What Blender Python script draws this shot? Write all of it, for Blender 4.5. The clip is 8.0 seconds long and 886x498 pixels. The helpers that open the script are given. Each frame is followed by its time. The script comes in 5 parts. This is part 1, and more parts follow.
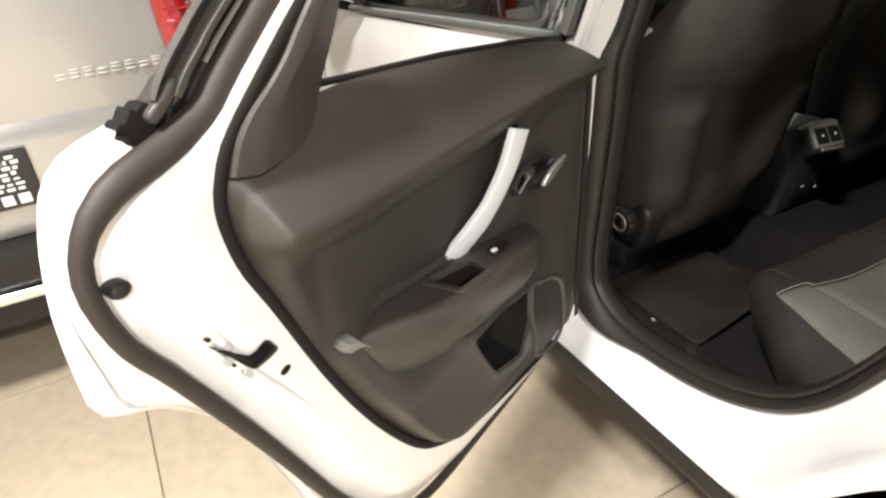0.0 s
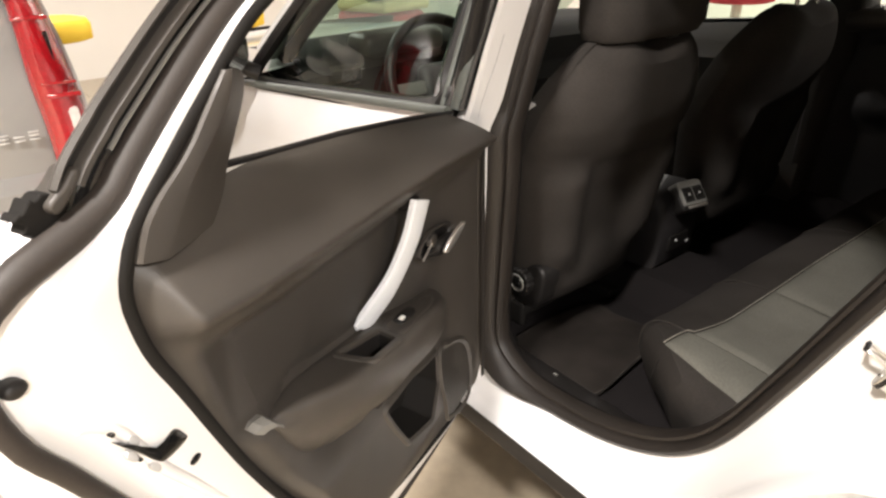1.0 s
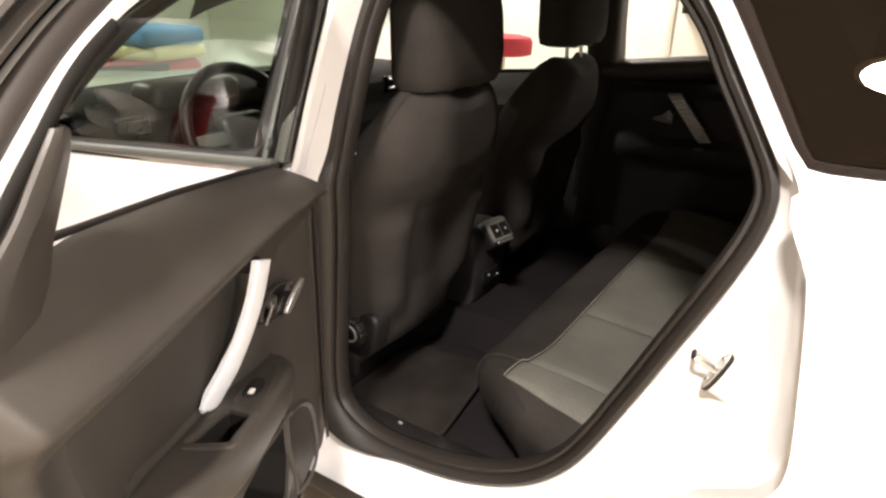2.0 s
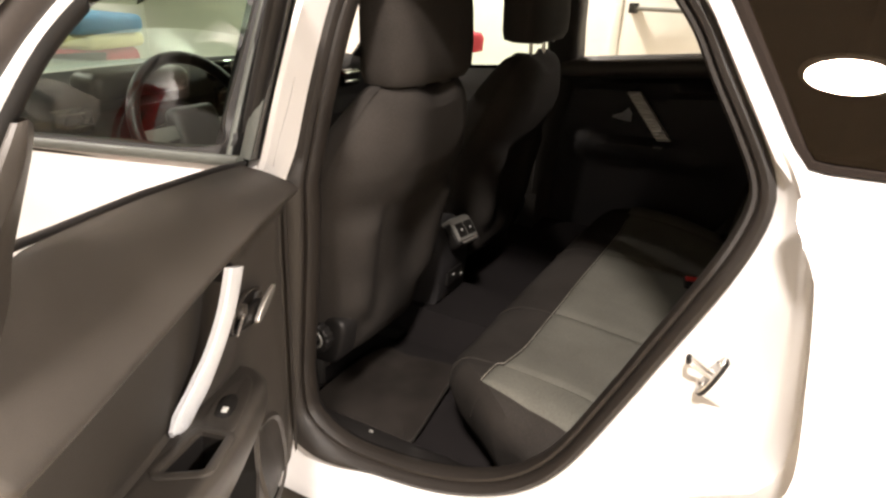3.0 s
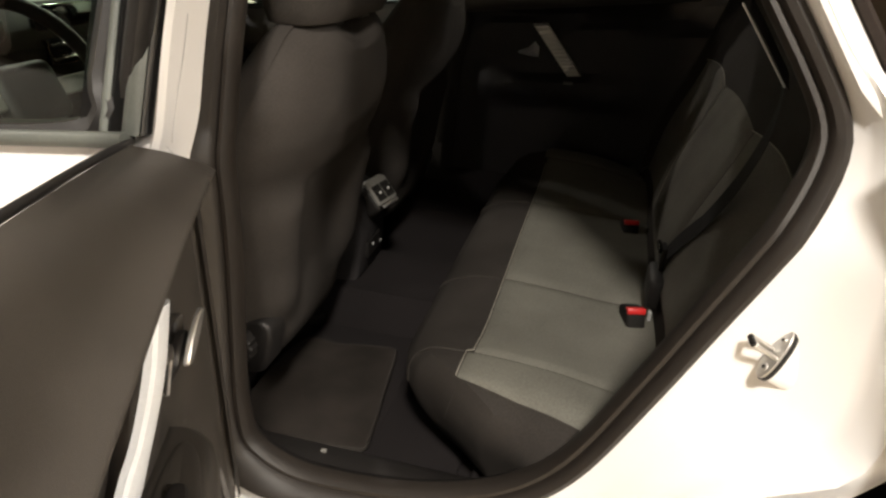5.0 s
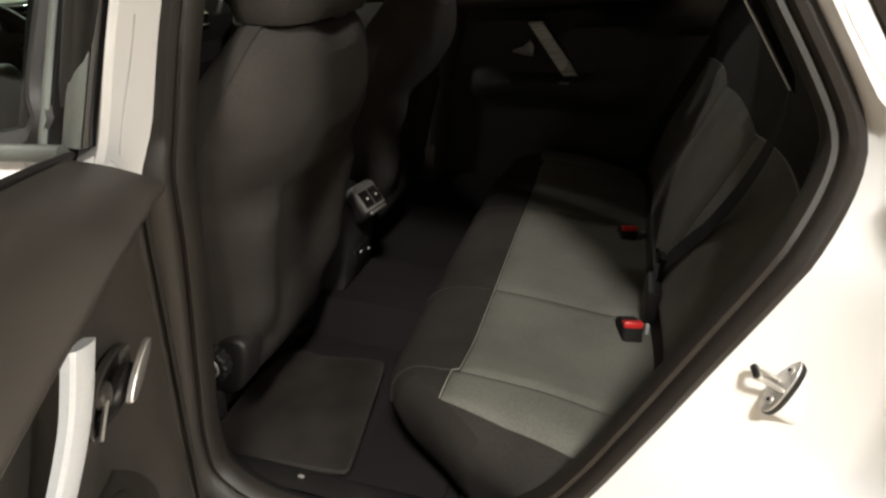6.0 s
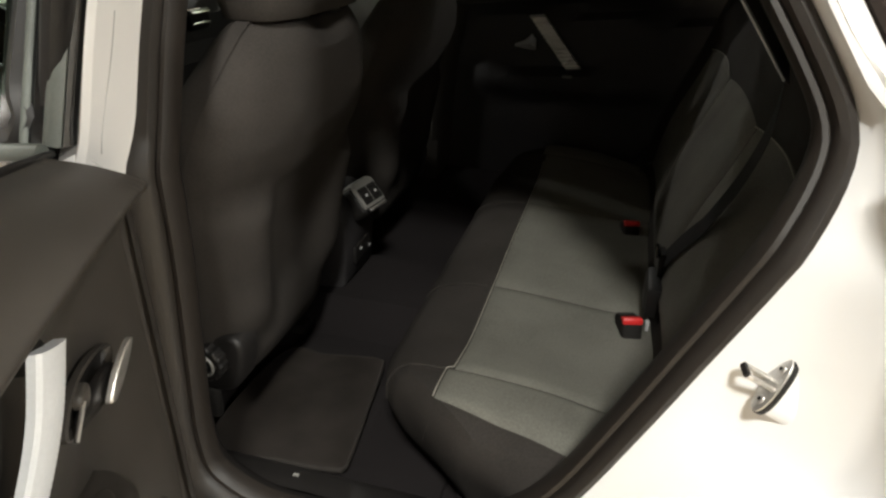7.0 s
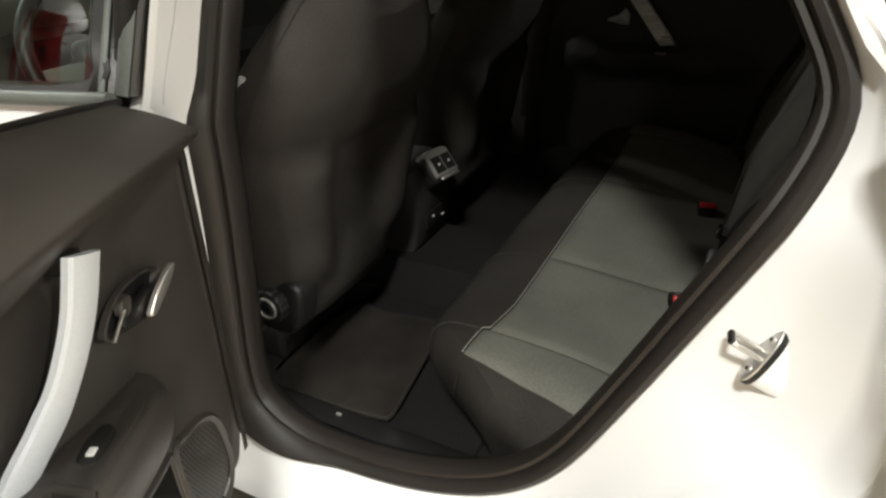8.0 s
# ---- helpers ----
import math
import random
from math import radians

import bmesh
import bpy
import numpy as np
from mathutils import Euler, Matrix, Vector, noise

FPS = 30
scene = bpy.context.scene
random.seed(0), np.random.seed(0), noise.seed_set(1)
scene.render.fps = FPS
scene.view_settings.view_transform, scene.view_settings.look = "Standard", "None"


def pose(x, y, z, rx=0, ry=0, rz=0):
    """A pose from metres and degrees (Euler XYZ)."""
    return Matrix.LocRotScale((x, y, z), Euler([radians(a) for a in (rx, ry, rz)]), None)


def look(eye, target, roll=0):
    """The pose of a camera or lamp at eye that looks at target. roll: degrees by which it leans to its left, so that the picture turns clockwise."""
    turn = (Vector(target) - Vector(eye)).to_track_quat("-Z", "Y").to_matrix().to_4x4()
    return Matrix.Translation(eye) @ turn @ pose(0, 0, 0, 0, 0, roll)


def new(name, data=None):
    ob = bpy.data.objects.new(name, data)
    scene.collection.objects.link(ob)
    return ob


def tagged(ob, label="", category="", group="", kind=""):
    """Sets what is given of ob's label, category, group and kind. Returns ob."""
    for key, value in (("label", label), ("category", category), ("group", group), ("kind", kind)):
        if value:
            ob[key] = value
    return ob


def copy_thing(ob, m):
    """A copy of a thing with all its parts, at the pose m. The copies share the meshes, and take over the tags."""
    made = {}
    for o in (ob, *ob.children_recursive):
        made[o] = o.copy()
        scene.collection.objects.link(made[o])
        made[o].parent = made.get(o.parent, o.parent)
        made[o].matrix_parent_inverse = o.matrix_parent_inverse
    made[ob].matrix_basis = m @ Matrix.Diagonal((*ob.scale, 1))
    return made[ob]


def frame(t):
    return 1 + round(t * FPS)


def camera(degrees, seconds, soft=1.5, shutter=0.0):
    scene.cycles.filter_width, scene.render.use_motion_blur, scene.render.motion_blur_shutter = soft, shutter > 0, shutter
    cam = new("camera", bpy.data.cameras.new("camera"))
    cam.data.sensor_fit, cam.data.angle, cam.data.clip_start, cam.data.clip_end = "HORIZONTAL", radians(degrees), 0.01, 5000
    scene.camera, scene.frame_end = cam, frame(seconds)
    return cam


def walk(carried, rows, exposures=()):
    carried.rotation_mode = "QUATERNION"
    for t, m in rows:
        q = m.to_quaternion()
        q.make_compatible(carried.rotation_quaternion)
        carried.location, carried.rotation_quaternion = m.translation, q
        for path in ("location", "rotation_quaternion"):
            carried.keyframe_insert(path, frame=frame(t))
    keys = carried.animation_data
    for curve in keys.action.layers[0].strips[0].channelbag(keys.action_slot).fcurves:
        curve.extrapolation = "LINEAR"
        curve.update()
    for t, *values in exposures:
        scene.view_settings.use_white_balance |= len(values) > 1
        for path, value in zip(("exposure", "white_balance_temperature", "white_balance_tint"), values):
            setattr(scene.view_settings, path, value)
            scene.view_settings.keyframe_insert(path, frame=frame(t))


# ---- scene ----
cam = camera(69.5, 8.0, soft=2.5)
PATH = [
    (0, (0.939, -1.499, 1.255), (-0.584, -0.732, 0.21), -3.8),
    (0.5, (0.984, -1.507, 1.267), (-0.544, -0.689, 0.269), -3.3),
    (1, (0.944, -1.515, 1.273), (-0.479, -0.426, 0.386), -1.5),
    (1.5, (0.893, -1.543, 1.274), (-0.279, -0.125, 0.488), 0.5),
    (1.7, (0.883, -1.548, 1.273), (-0.202, -0.055, 0.502), 0.9),
    (3, (0.798, -1.535, 1.262), (-0.041, 0.111, 0.495), 3.0),
    (3.5, (0.747, -1.487, 1.223), (-0.013, 0.18, 0.419), 3.7),
    (4, (0.677, -1.447, 1.209), (0.013, 0.23, 0.345), 3.7),
    (4.5, (0.608, -1.438, 1.206), (0.039, 0.251, 0.3), 3.4),
    (5, (0.583, -1.394, 1.214), (0.157, 0.34, 0.314), 2.5),
    (6.5, (0.607, -1.31, 1.205), (0.16, 0.414, 0.296), 1.6),
    (7, (0.62, -1.306, 1.205), (0.153, 0.408, 0.288), 1.2),
    (7.5, (0.658, -1.296, 1.204), (0.118, 0.391, 0.275), 0.8),
    (8, (0.742, -1.312, 1.196), (-0.046, 0.251, 0.229), -0.6),
]
LIGHTING = [(0, -0.1, 6350, 9), (0.5, -0.12, 6350, 9), (1, -0.08, 6600, 12), (1.5, 0.1, 6700, 14), (3, 0.22, 6950, 15), (3.5, 0.12, 7050, 15), (4.5, -0.06, 7350, 13), (5, -0.12, 6950, 10), (6.5, -0.25, 6450, 6), (8, -0.35, 6300, 4)]
walk(cam, [(t, look(eye, target, roll)) for t, eye, target, roll in PATH], LIGHTING)

# ---- light ----
world = bpy.data.worlds.new("world")
scene.world = world
world.use_nodes = True
world.node_tree.nodes["Background"].inputs[0].default_value = (1.0, 0.93, 0.85, 1)
world.node_tree.nodes["Background"].inputs[1].default_value = 0.05
CEIL = 3.05


def lamp(x, y, watts, radius, spread=150, z=CEIL - 0.04):
    d = bpy.data.lights.new("ceiling_lamp_light", "AREA")
    d.shape, d.size, d.energy, d.spread = "DISK", radius * 2, watts, radians(spread)
    d.color = (1.0, 0.955, 0.90)
    ob = new("ceiling_lamp_light", d)
    ob.matrix_world = pose(x, y, z)
    return ob


# first and last follow shadow edges; the others are unseen, added as fill
LAMPS = [(0.98, -2.53, 170, 0.18), (4.1, -4.15, 90, 0.16), (-3.2, -4.8, 190, 0.16), (3.4, -2.0, 270, 0.16), (-3.2, 2.6, 70, 0.16),
         (-1.6, 3.85, 170, 0.16), (-3.9, -0.6, 120, 0.16), (3.2, 3.6, 260, 0.16)]
for lx, ly, lw, lr in LAMPS:
    lamp(lx, ly, lw, lr)


# ---- materials ----
def nodes_of(m):
    m.use_nodes = True
    nt = m.node_tree
    return nt, nt.nodes["Principled BSDF"]


def material(name, color, rough=0.5, metal=0.0, grain=60.0, vary=0.12, bump=0.1, depth=0.002, coat=0.0, spec=0.5, blot=3.0, sheen=0.0, random_tint=0.0):
    """A surface with variation at two scales and fine relief, at real size."""
    m = bpy.data.materials.new(name)
    nt, b = nodes_of(m)
    N, L = nt.nodes.new, nt.links.new
    co = N("ShaderNodeTexCoord")
    fine, wide = N("ShaderNodeTexNoise"), N("ShaderNodeTexNoise")
    fine.inputs["Scale"].default_value, fine.inputs["Detail"].default_value = grain, 4
    wide.inputs["Scale"].default_value, wide.inputs["Detail"].default_value = blot, 3
    L(co.outputs["Object"], fine.inputs["Vector"])
    L(co.outputs["Object"], wide.inputs["Vector"])
    add = N("ShaderNodeMath")
    add.operation = "ADD"
    L(fine.outputs["Fac"], add.inputs[0])
    L(wide.outputs["Fac"], add.inputs[1])
    rng = N("ShaderNodeMapRange")
    rng.inputs["From Min"].default_value, rng.inputs["From Max"].default_value = 0.6, 1.4
    rng.inputs["To Min"].default_value, rng.inputs["To Max"].default_value = 1 - vary, 1 + vary
    L(add.outputs[0], rng.inputs["Value"])
    mul = N("ShaderNodeVectorMath")
    mul.operation = "SCALE"
    mul.inputs[0].default_value = color[:3]
    L(rng.outputs[0], mul.inputs["Scale"])
    out = mul.outputs[0]
    if random_tint:
        info, r2, m2 = N("ShaderNodeObjectInfo"), N("ShaderNodeMapRange"), N("ShaderNodeVectorMath")
        r2.inputs["To Min"].default_value, r2.inputs["To Max"].default_value = 1 - random_tint, 1 + random_tint
        m2.operation = "SCALE"
        L(info.outputs["Random"], r2.inputs["Value"])
        L(out, m2.inputs[0])
        L(r2.outputs[0], m2.inputs["Scale"])
        out = m2.outputs[0]
    L(out, b.inputs["Base Color"])
    rr = N("ShaderNodeMapRange")
    rr.inputs["To Min"].default_value, rr.inputs["To Max"].default_value = max(rough - 0.08, 0.02), min(rough + 0.08, 1)
    L(wide.outputs["Fac"], rr.inputs["Value"])
    L(rr.outputs[0], b.inputs["Roughness"])
    b.inputs["Metallic"].default_value = metal
    b.inputs["Coat Weight"].default_value = coat
    b.inputs["Coat Roughness"].default_value = 0.06
    b.inputs["Specular IOR Level"].default_value = spec
    b.inputs["Sheen Weight"].default_value = sheen
    if bump:
        bp = N("ShaderNodeBump")
        bp.inputs["Strength"].default_value, bp.inputs["Distance"].default_value = bump, depth
        L(fine.outputs["Fac"], bp.inputs["Height"])
        L(bp.outputs[0], b.inputs["Normal"])
    return m


def woven(name, color, color2, scale=900.0, rough=0.95, bump=0.5):
    """Woven cloth: fine threads over a soft mottle."""
    m = bpy.data.materials.new(name)
    nt, b = nodes_of(m)
    N, L = nt.nodes.new, nt.links.new
    co = N("ShaderNodeTexCoord")
    no, nf, th = N("ShaderNodeTexNoise"), N("ShaderNodeTexNoise"), N("ShaderNodeTexNoise")
    no.inputs["Scale"].default_value = 7
    nf.inputs["Scale"].default_value, nf.inputs["Detail"].default_value = 380, 3
    th.inputs["Scale"].default_value, th.inputs["Detail"].default_value = scale, 2
    for q in (no, nf, th):
        L(co.outputs["Object"], q.inputs["Vector"])
    ad = N("ShaderNodeMath")
    ad.operation = "MULTIPLY_ADD"
    L(nf.outputs["Fac"], ad.inputs[0])
    ad.inputs[1].default_value = 1.1
    L(no.outputs["Fac"], ad.inputs[2])
    rng = N("ShaderNodeMapRange")
    rng.inputs["From Min"].default_value, rng.inputs["From Max"].default_value = 0.7, 1.4
    L(ad.outputs[0], rng.inputs["Value"])
    mix = N("ShaderNodeMix")
    mix.data_type = "RGBA"
    mix.inputs[6].default_value, mix.inputs[7].default_value = (*color, 1), (*color2, 1)
    L(rng.outputs[0], mix.inputs[0])
    L(mix.outputs[2], b.inputs["Base Color"])
    b.inputs["Roughness"].default_value = rough
    b.inputs["Specular IOR Level"].default_value = 0.10
    bp = N("ShaderNodeBump")
    bp.inputs["Strength"].default_value, bp.inputs["Distance"].default_value = bump, 0.0012
    L(th.outputs["Fac"], bp.inputs["Height"])
    L(bp.outputs[0], b.inputs["Normal"])
    return m


def glazing(name, tint, ior=1.5, gloss=(1, 1, 1)):
    """A thin pane: clear or tinted, mirroring more at a slant."""
    m = bpy.data.materials.new(name)
    nt, b = nodes_of(m)
    N, L = nt.nodes.new, nt.links.new
    tr, gl, fr, mx = N("ShaderNodeBsdfTransparent"), N("ShaderNodeBsdfGlossy"), N("ShaderNodeLayerWeight"), N("ShaderNodeMixShader")
    tr.inputs[0].default_value = (*tint, 1)
    gl.inputs[0].default_value, gl.inputs["Roughness"].default_value = (*gloss, 1), 0.0
    fr.inputs["Blend"].default_value = 0.5
    po, ma = N("ShaderNodeMath"), N("ShaderNodeMath")
    po.operation, ma.operation = "POWER", "MULTIPLY_ADD"
    po.inputs[1].default_value = 5.0
    f0 = 2 * ((ior - 1) / (ior + 1)) ** 2
    ma.inputs[1].default_value, ma.inputs[2].default_value = 1 - f0, f0
    L(fr.outputs["Facing"], po.inputs[0])
    L(po.outputs[0], ma.inputs[0])
    L(ma.outputs[0], mx.inputs[0])
    L(tr.outputs[0], mx.inputs[1])
    L(gl.outputs[0], mx.inputs[2])
    L(mx.outputs[0], nt.nodes["Material Output"].inputs[0])
    nt.nodes.remove(b)
    return m


def glowing(name, color, strength):
    m = bpy.data.materials.new(name)
    nt, b = nodes_of(m)
    b.inputs["Base Color"].default_value = (*color, 1)
    b.inputs["Emission Color"].default_value = (*color, 1)
    b.inputs["Emission Strength"].default_value = strength
    return m


WHITE = material("white_car_paint", (0.75, 0.74, 0.735), 0.32, grain=900, vary=0.015, bump=0.03, depth=0.0004, coat=0.8, blot=6)
SILVER = material("silver_car_paint", (0.40, 0.395, 0.385), 0.32, metal=0.55, grain=2500, vary=0.05, bump=0.02, depth=0.0003, coat=1.0, blot=2)
RUBBER = material("door_seal_rubber", (0.0155, 0.0123, 0.0100), 0.50, grain=300, vary=0.2, bump=0.08, depth=0.0006, spec=0.5)
TRIMR = material("brown_black_trim_rubber", (0.017, 0.0125, 0.0102), 0.85, grain=300, vary=0.2, bump=0.08, depth=0.0006, spec=0.12)
SEALR = material("brown_black_seal_rubber", (0.022, 0.0168, 0.0136), 0.62, grain=300, vary=0.2, bump=0.08, depth=0.0006)
BLACK = material("black_plastic", (0.012, 0.0108, 0.0102), 0.48, grain=900, vary=0.2, bump=0.15, depth=0.0004, spec=0.35)
GLOSS = material("gloss_black_trim", (0.008, 0.008, 0.008), 0.10, grain=60, vary=0.15, bump=0.0, coat=0.6)
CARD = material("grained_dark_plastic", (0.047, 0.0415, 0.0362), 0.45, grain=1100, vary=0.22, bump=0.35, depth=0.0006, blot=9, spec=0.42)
CARD2 = material("dark_door_insert", (0.036, 0.0318, 0.0278), 0.54, grain=700, vary=0.25, bump=0.30, depth=0.0006, blot=9, spec=0.38)
GRILLE = material("black_grille_cloth", (0.010, 0.009, 0.008), 0.8, grain=900, vary=0.2, bump=0.2, depth=0.0005, spec=0.2)
HEADLINE = woven("pale_bounce_headlining", (0.36, 0.35, 0.33), (0.44, 0.43, 0.41))
CLOTH = woven("dark_seat_cloth", (0.0240, 0.0213, 0.0191), (0.0398, 0.0352, 0.0317))
GREY = woven("grey_seat_cloth", (0.092, 0.0895, 0.0775), (0.152, 0.148, 0.128))
BACKCLOTH = woven("charcoal_seat_cloth", (0.095, 0.090, 0.080), (0.160, 0.152, 0.136))
CARPET = material("black_carpet", (0.020, 0.0175, 0.0178), 1.0, grain=1400, vary=0.4, bump=0.9, depth=0.003, spec=0.1)
MAT = material("charcoal_floor_mat_pile", (0.030, 0.0255, 0.0225), 1.0, grain=900, vary=0.4, bump=0.9, depth=0.003, spec=0.1, blot=14)
# brighter copy of the strap silver, making up for light on the far door
LIT_SILVER = material("light_raised_silver", (0.90, 0.89, 0.87), 0.27, metal=0.5, grain=300, vary=0.06, bump=0.03)
STRAP = material("ribbed_silver_strap", (0.66, 0.68, 0.71), 0.48, metal=0.0, grain=300, vary=0.06, bump=0.05)
CHROME = material("chrome", (0.72, 0.71, 0.69), 0.12, metal=1.0, grain=200, vary=0.05, bump=0.02)
STEEL = material("galvanised_steel", (0.70, 0.68, 0.65), 0.34, metal=0.9, grain=500, vary=0.15, bump=0.1, depth=0.0005)
GREYPL = material("grey_plastic", (0.16, 0.155, 0.142), 0.45, grain=700, vary=0.1, bump=0.15, depth=0.0005)
REDPL = material("red_buckle_plastic", (0.50, 0.018, 0.018), 0.42, grain=300, vary=0.08, bump=0.02)
REDLENS = material("red_lamp_lens", (0.32, 0.006, 0.011), 0.12, grain=120, vary=0.3, bump=0.2, depth=0.002, coat=1.0)
CLEARLENS = material("frosted_lamp_lens", (0.62, 0.55, 0.52), 0.18, grain=90, vary=0.2, bump=0.25, depth=0.003, coat=1.0)
THREAD = material("pale_stitching", (0.30, 0.28, 0.24), 0.8, grain=800, vary=0.2, bump=0.2)
WEBBING = woven("black_belt_webbing", (0.020, 0.019, 0.019), (0.034, 0.033, 0.033), scale=1500)
PALE = material("pale_grey_fabric", (0.42, 0.42, 0.42), 0.7, grain=300, vary=0.08, bump=0.1)
TILE = material("beige_floor_tile", (0.425, 0.357, 0.267), 0.34, grain=26, vary=0.16, bump=0.05, depth=0.001, blot=2.2, random_tint=0.05)
SATIN = material("satin_grey_rubber", (0.095, 0.103, 0.093), 0.45, grain=300, vary=0.15, bump=0.05)
# darker copy of the door plastic, for parts in the cabin's shade
SHADE_LINING = material("shade_darkened_lining", (0.021, 0.0190, 0.0195), 0.6, grain=700, vary=0.2, bump=0.3, depth=0.0006, blot=9)
GROUT = material("tile_grout", (0.22, 0.18, 0.13), 0.9, grain=200, vary=0.2, bump=0.3)
WALLG = material("unseen_wall_grey", (0.42, 0.40, 0.37), 0.7, grain=200, vary=0.03, bump=0.08, blot=1.0)
WALL = material("white_wall_paint", (0.80, 0.77, 0.72), 0.7, grain=200, vary=0.03, bump=0.08, blot=1.0)
CEILM = material("low_bounce_ceiling_grey", (0.34, 0.32, 0.29), 0.8, grain=120, vary=0.03, bump=0.08, blot=1.0)
DOORM = material("white_lacquered_door", (0.74, 0.72, 0.68), 0.35, grain=90, vary=0.03, bump=0.03)
TYRE = material("tyre_rubber", (0.018, 0.017, 0.017), 0.75, grain=200, vary=0.2, bump=0.3)
ALLOY = material("alloy_wheel", (0.45, 0.45, 0.46), 0.28, metal=0.9, grain=200, vary=0.05, bump=0.02)
PRINT = material("printed_black_board", (0.02, 0.02, 0.02), 0.35, grain=100, vary=0.1, bump=0.0)
INK = material("printed_white", (0.75, 0.74, 0.72), 0.5, grain=100, vary=0.05, bump=0.0)
BLUE = woven("blue_cushion_cloth", (0.05, 0.20, 0.42), (0.08, 0.28, 0.52))
YELLOW = woven("yellow_cushion_cloth", (0.62, 0.42, 0.04), (0.72, 0.50, 0.07))
CREAM = woven("cream_cushion_cloth", (0.58, 0.48, 0.26), (0.66, 0.55, 0.32))
RED = woven("red_cushion_cloth", (0.42, 0.04, 0.06), (0.52, 0.07, 0.09))
GLASS = glazing("clear_car_glass", (0.60, 0.72, 0.64), 1.36)
CLEAR = glazing("clear_window_glass", (0.86, 0.90, 0.86), 1.5)
TINTED = glazing("brown_tinted_glass", (0.045, 0.034, 0.027), 1.42, (1.0, 0.86, 0.74))
SATINBAR = material("satin_silver_badge", (0.60, 0.59, 0.575), 0.38, metal=0.6, grain=300, vary=0.06, bump=0.02)
INKW = material("bright_switch_mark", (0.80, 0.80, 0.78), 0.3, grain=200, vary=0.03, bump=0.0)
MIRROR = material("mirror_silvering", (0.85, 0.87, 0.85), 0.02, metal=1.0, vary=0.0, bump=0.0)
DISC = glowing("lamp_diffuser", (1.0, 0.95, 0.88), 14.0)


# ---- shaping helpers ----
def smooth(points, n, closed=True):
    """A rounded line through the points, in n even steps."""
    p = np.array(points, float)
    k = len(p)
    dense = []
    for i in range(k if closed else k - 1):
        if closed:
            a, b, c, d = p[(i - 1) % k], p[i], p[(i + 1) % k], p[(i + 2) % k]
        else:
            a, b, c, d = p[max(i - 1, 0)], p[i], p[i + 1], p[min(i + 2, k - 1)]
        for s in np.linspace(0, 1, 12, endpoint=False):
            dense.append(0.5 * (2 * b + (c - a) * s + (2 * a - 5 * b + 4 * c - d) * s * s + (3 * b - a - 3 * c + d) * s ** 3))
    dense.append(p[0] if closed else p[-1])
    dense = np.array(dense)
    run = np.concatenate([[0], np.cumsum(np.linalg.norm(np.diff(dense, axis=0), axis=1))])
    at = np.linspace(0, run[-1], n, endpoint=not closed)
    return np.stack([np.interp(at, run, dense[:, i]) for i in range(dense.shape[1])], axis=1)


def inset(loop, d):
    """A closed flat line moved inwards (towards its middle) by d, along its normals."""
    t = np.roll(loop, -1, 0) - np.roll(loop, 1, 0)
    t /= np.linalg.norm(t, axis=1)[:, None] + 1e-9
    nrm = np.stack([-t[:, 1], t[:, 0]], 1)
    area = 0.5 * np.sum(loop[:, 0] * np.roll(loop[:, 1], -1) - np.roll(loop[:, 0], -1) * loop[:, 1])
    return loop + nrm * d * (1 if area > 0 else -1)


def loft(bm, loops, closed=True, cap_first=False, cap_last=False):
    rows = [[bm.verts.new(tuple(q)) for q in lp] for lp in loops]
    n = len(rows[0])
    for a, b in zip(rows, rows[1:]):
        for i in range(n if closed else n - 1):
            j = (i + 1) % n
            bm.faces.new((a[i], a[j], b[j], b[i]))
    for flag, row in ((cap_first, rows[0]), (cap_last, rows[-1])):
        if flag:
            mid = bm.verts.new(tuple(sum((v.co for v in row), Vector()) / n))
            for i in range(n):
                bm.faces.new((row[i], row[(i + 1) % n], mid))
    return bm


def tube(bm, path, ra, rb=None, closed=False, sides=10, up=(0, 0, 1)):
    """A rounded bar along a line: ra across, rb along `up`."""
    p = np.array(path, float)
    rb = ra if rb is None else rb
    t = np.roll(p, -1, 0) - np.roll(p, 1, 0)
    if not closed:
        t[0], t[-1] = p[1] - p[0], p[-1] - p[-2]
    t /= np.linalg.norm(t, axis=1)[:, None] + 1e-9
    loops = []
    for q, d in zip(p, t):
        s = np.cross(d, up)
        s /= np.linalg.norm(s) + 1e-9
        u = np.cross(s, d)
        loops.append([q + s * ra * math.cos(a) + u * rb * math.sin(a) for a in np.linspace(0, 2 * math.pi, sides, endpoint=False)])
    if closed:
        loops.append(loops[0])
    loft(bm, loops, True, not closed, not closed)
    if closed:
        bmesh.ops.remove_doubles(bm, verts=bm.verts, dist=1e-6)
    return bm


def block(bm, lo, hi, bevel=0.004, seg=2, m=None):
    lo, hi = Vector(lo), Vector(hi)
    made = bmesh.ops.create_cube(bm, size=1, matrix=Matrix.Translation((lo + hi) / 2) @ Matrix.Diagonal((*(hi - lo), 1)))
    vs = made["verts"]
    if bevel:
        es = {e for v in vs for e in v.link_edges}
        out = bmesh.ops.bevel(bm, geom=list(es), offset=bevel, segments=seg, profile=0.5, affect="EDGES")
        vs = list({v for f in out["faces"] for v in f.verts} | {v for v in vs if v.is_valid})
    if m is not None:
        bmesh.ops.transform(bm, matrix=m, verts=[v for v in vs if v.is_valid])
    return bm


def slab(bm, outline, lift, front, back, edge=0.004, steps=3):
    """A plate of a flat outline with rounded rim. lift maps (a, b, depth) to a place."""
    loops = [outline, outline]
    depth = [back, front - edge]
    for i in range(1, steps + 1):
        a = i / steps * math.pi / 2
        loops.append(inset(outline, edge * (1 - math.cos(a))))
        depth.append(front - edge + edge * math.sin(a))
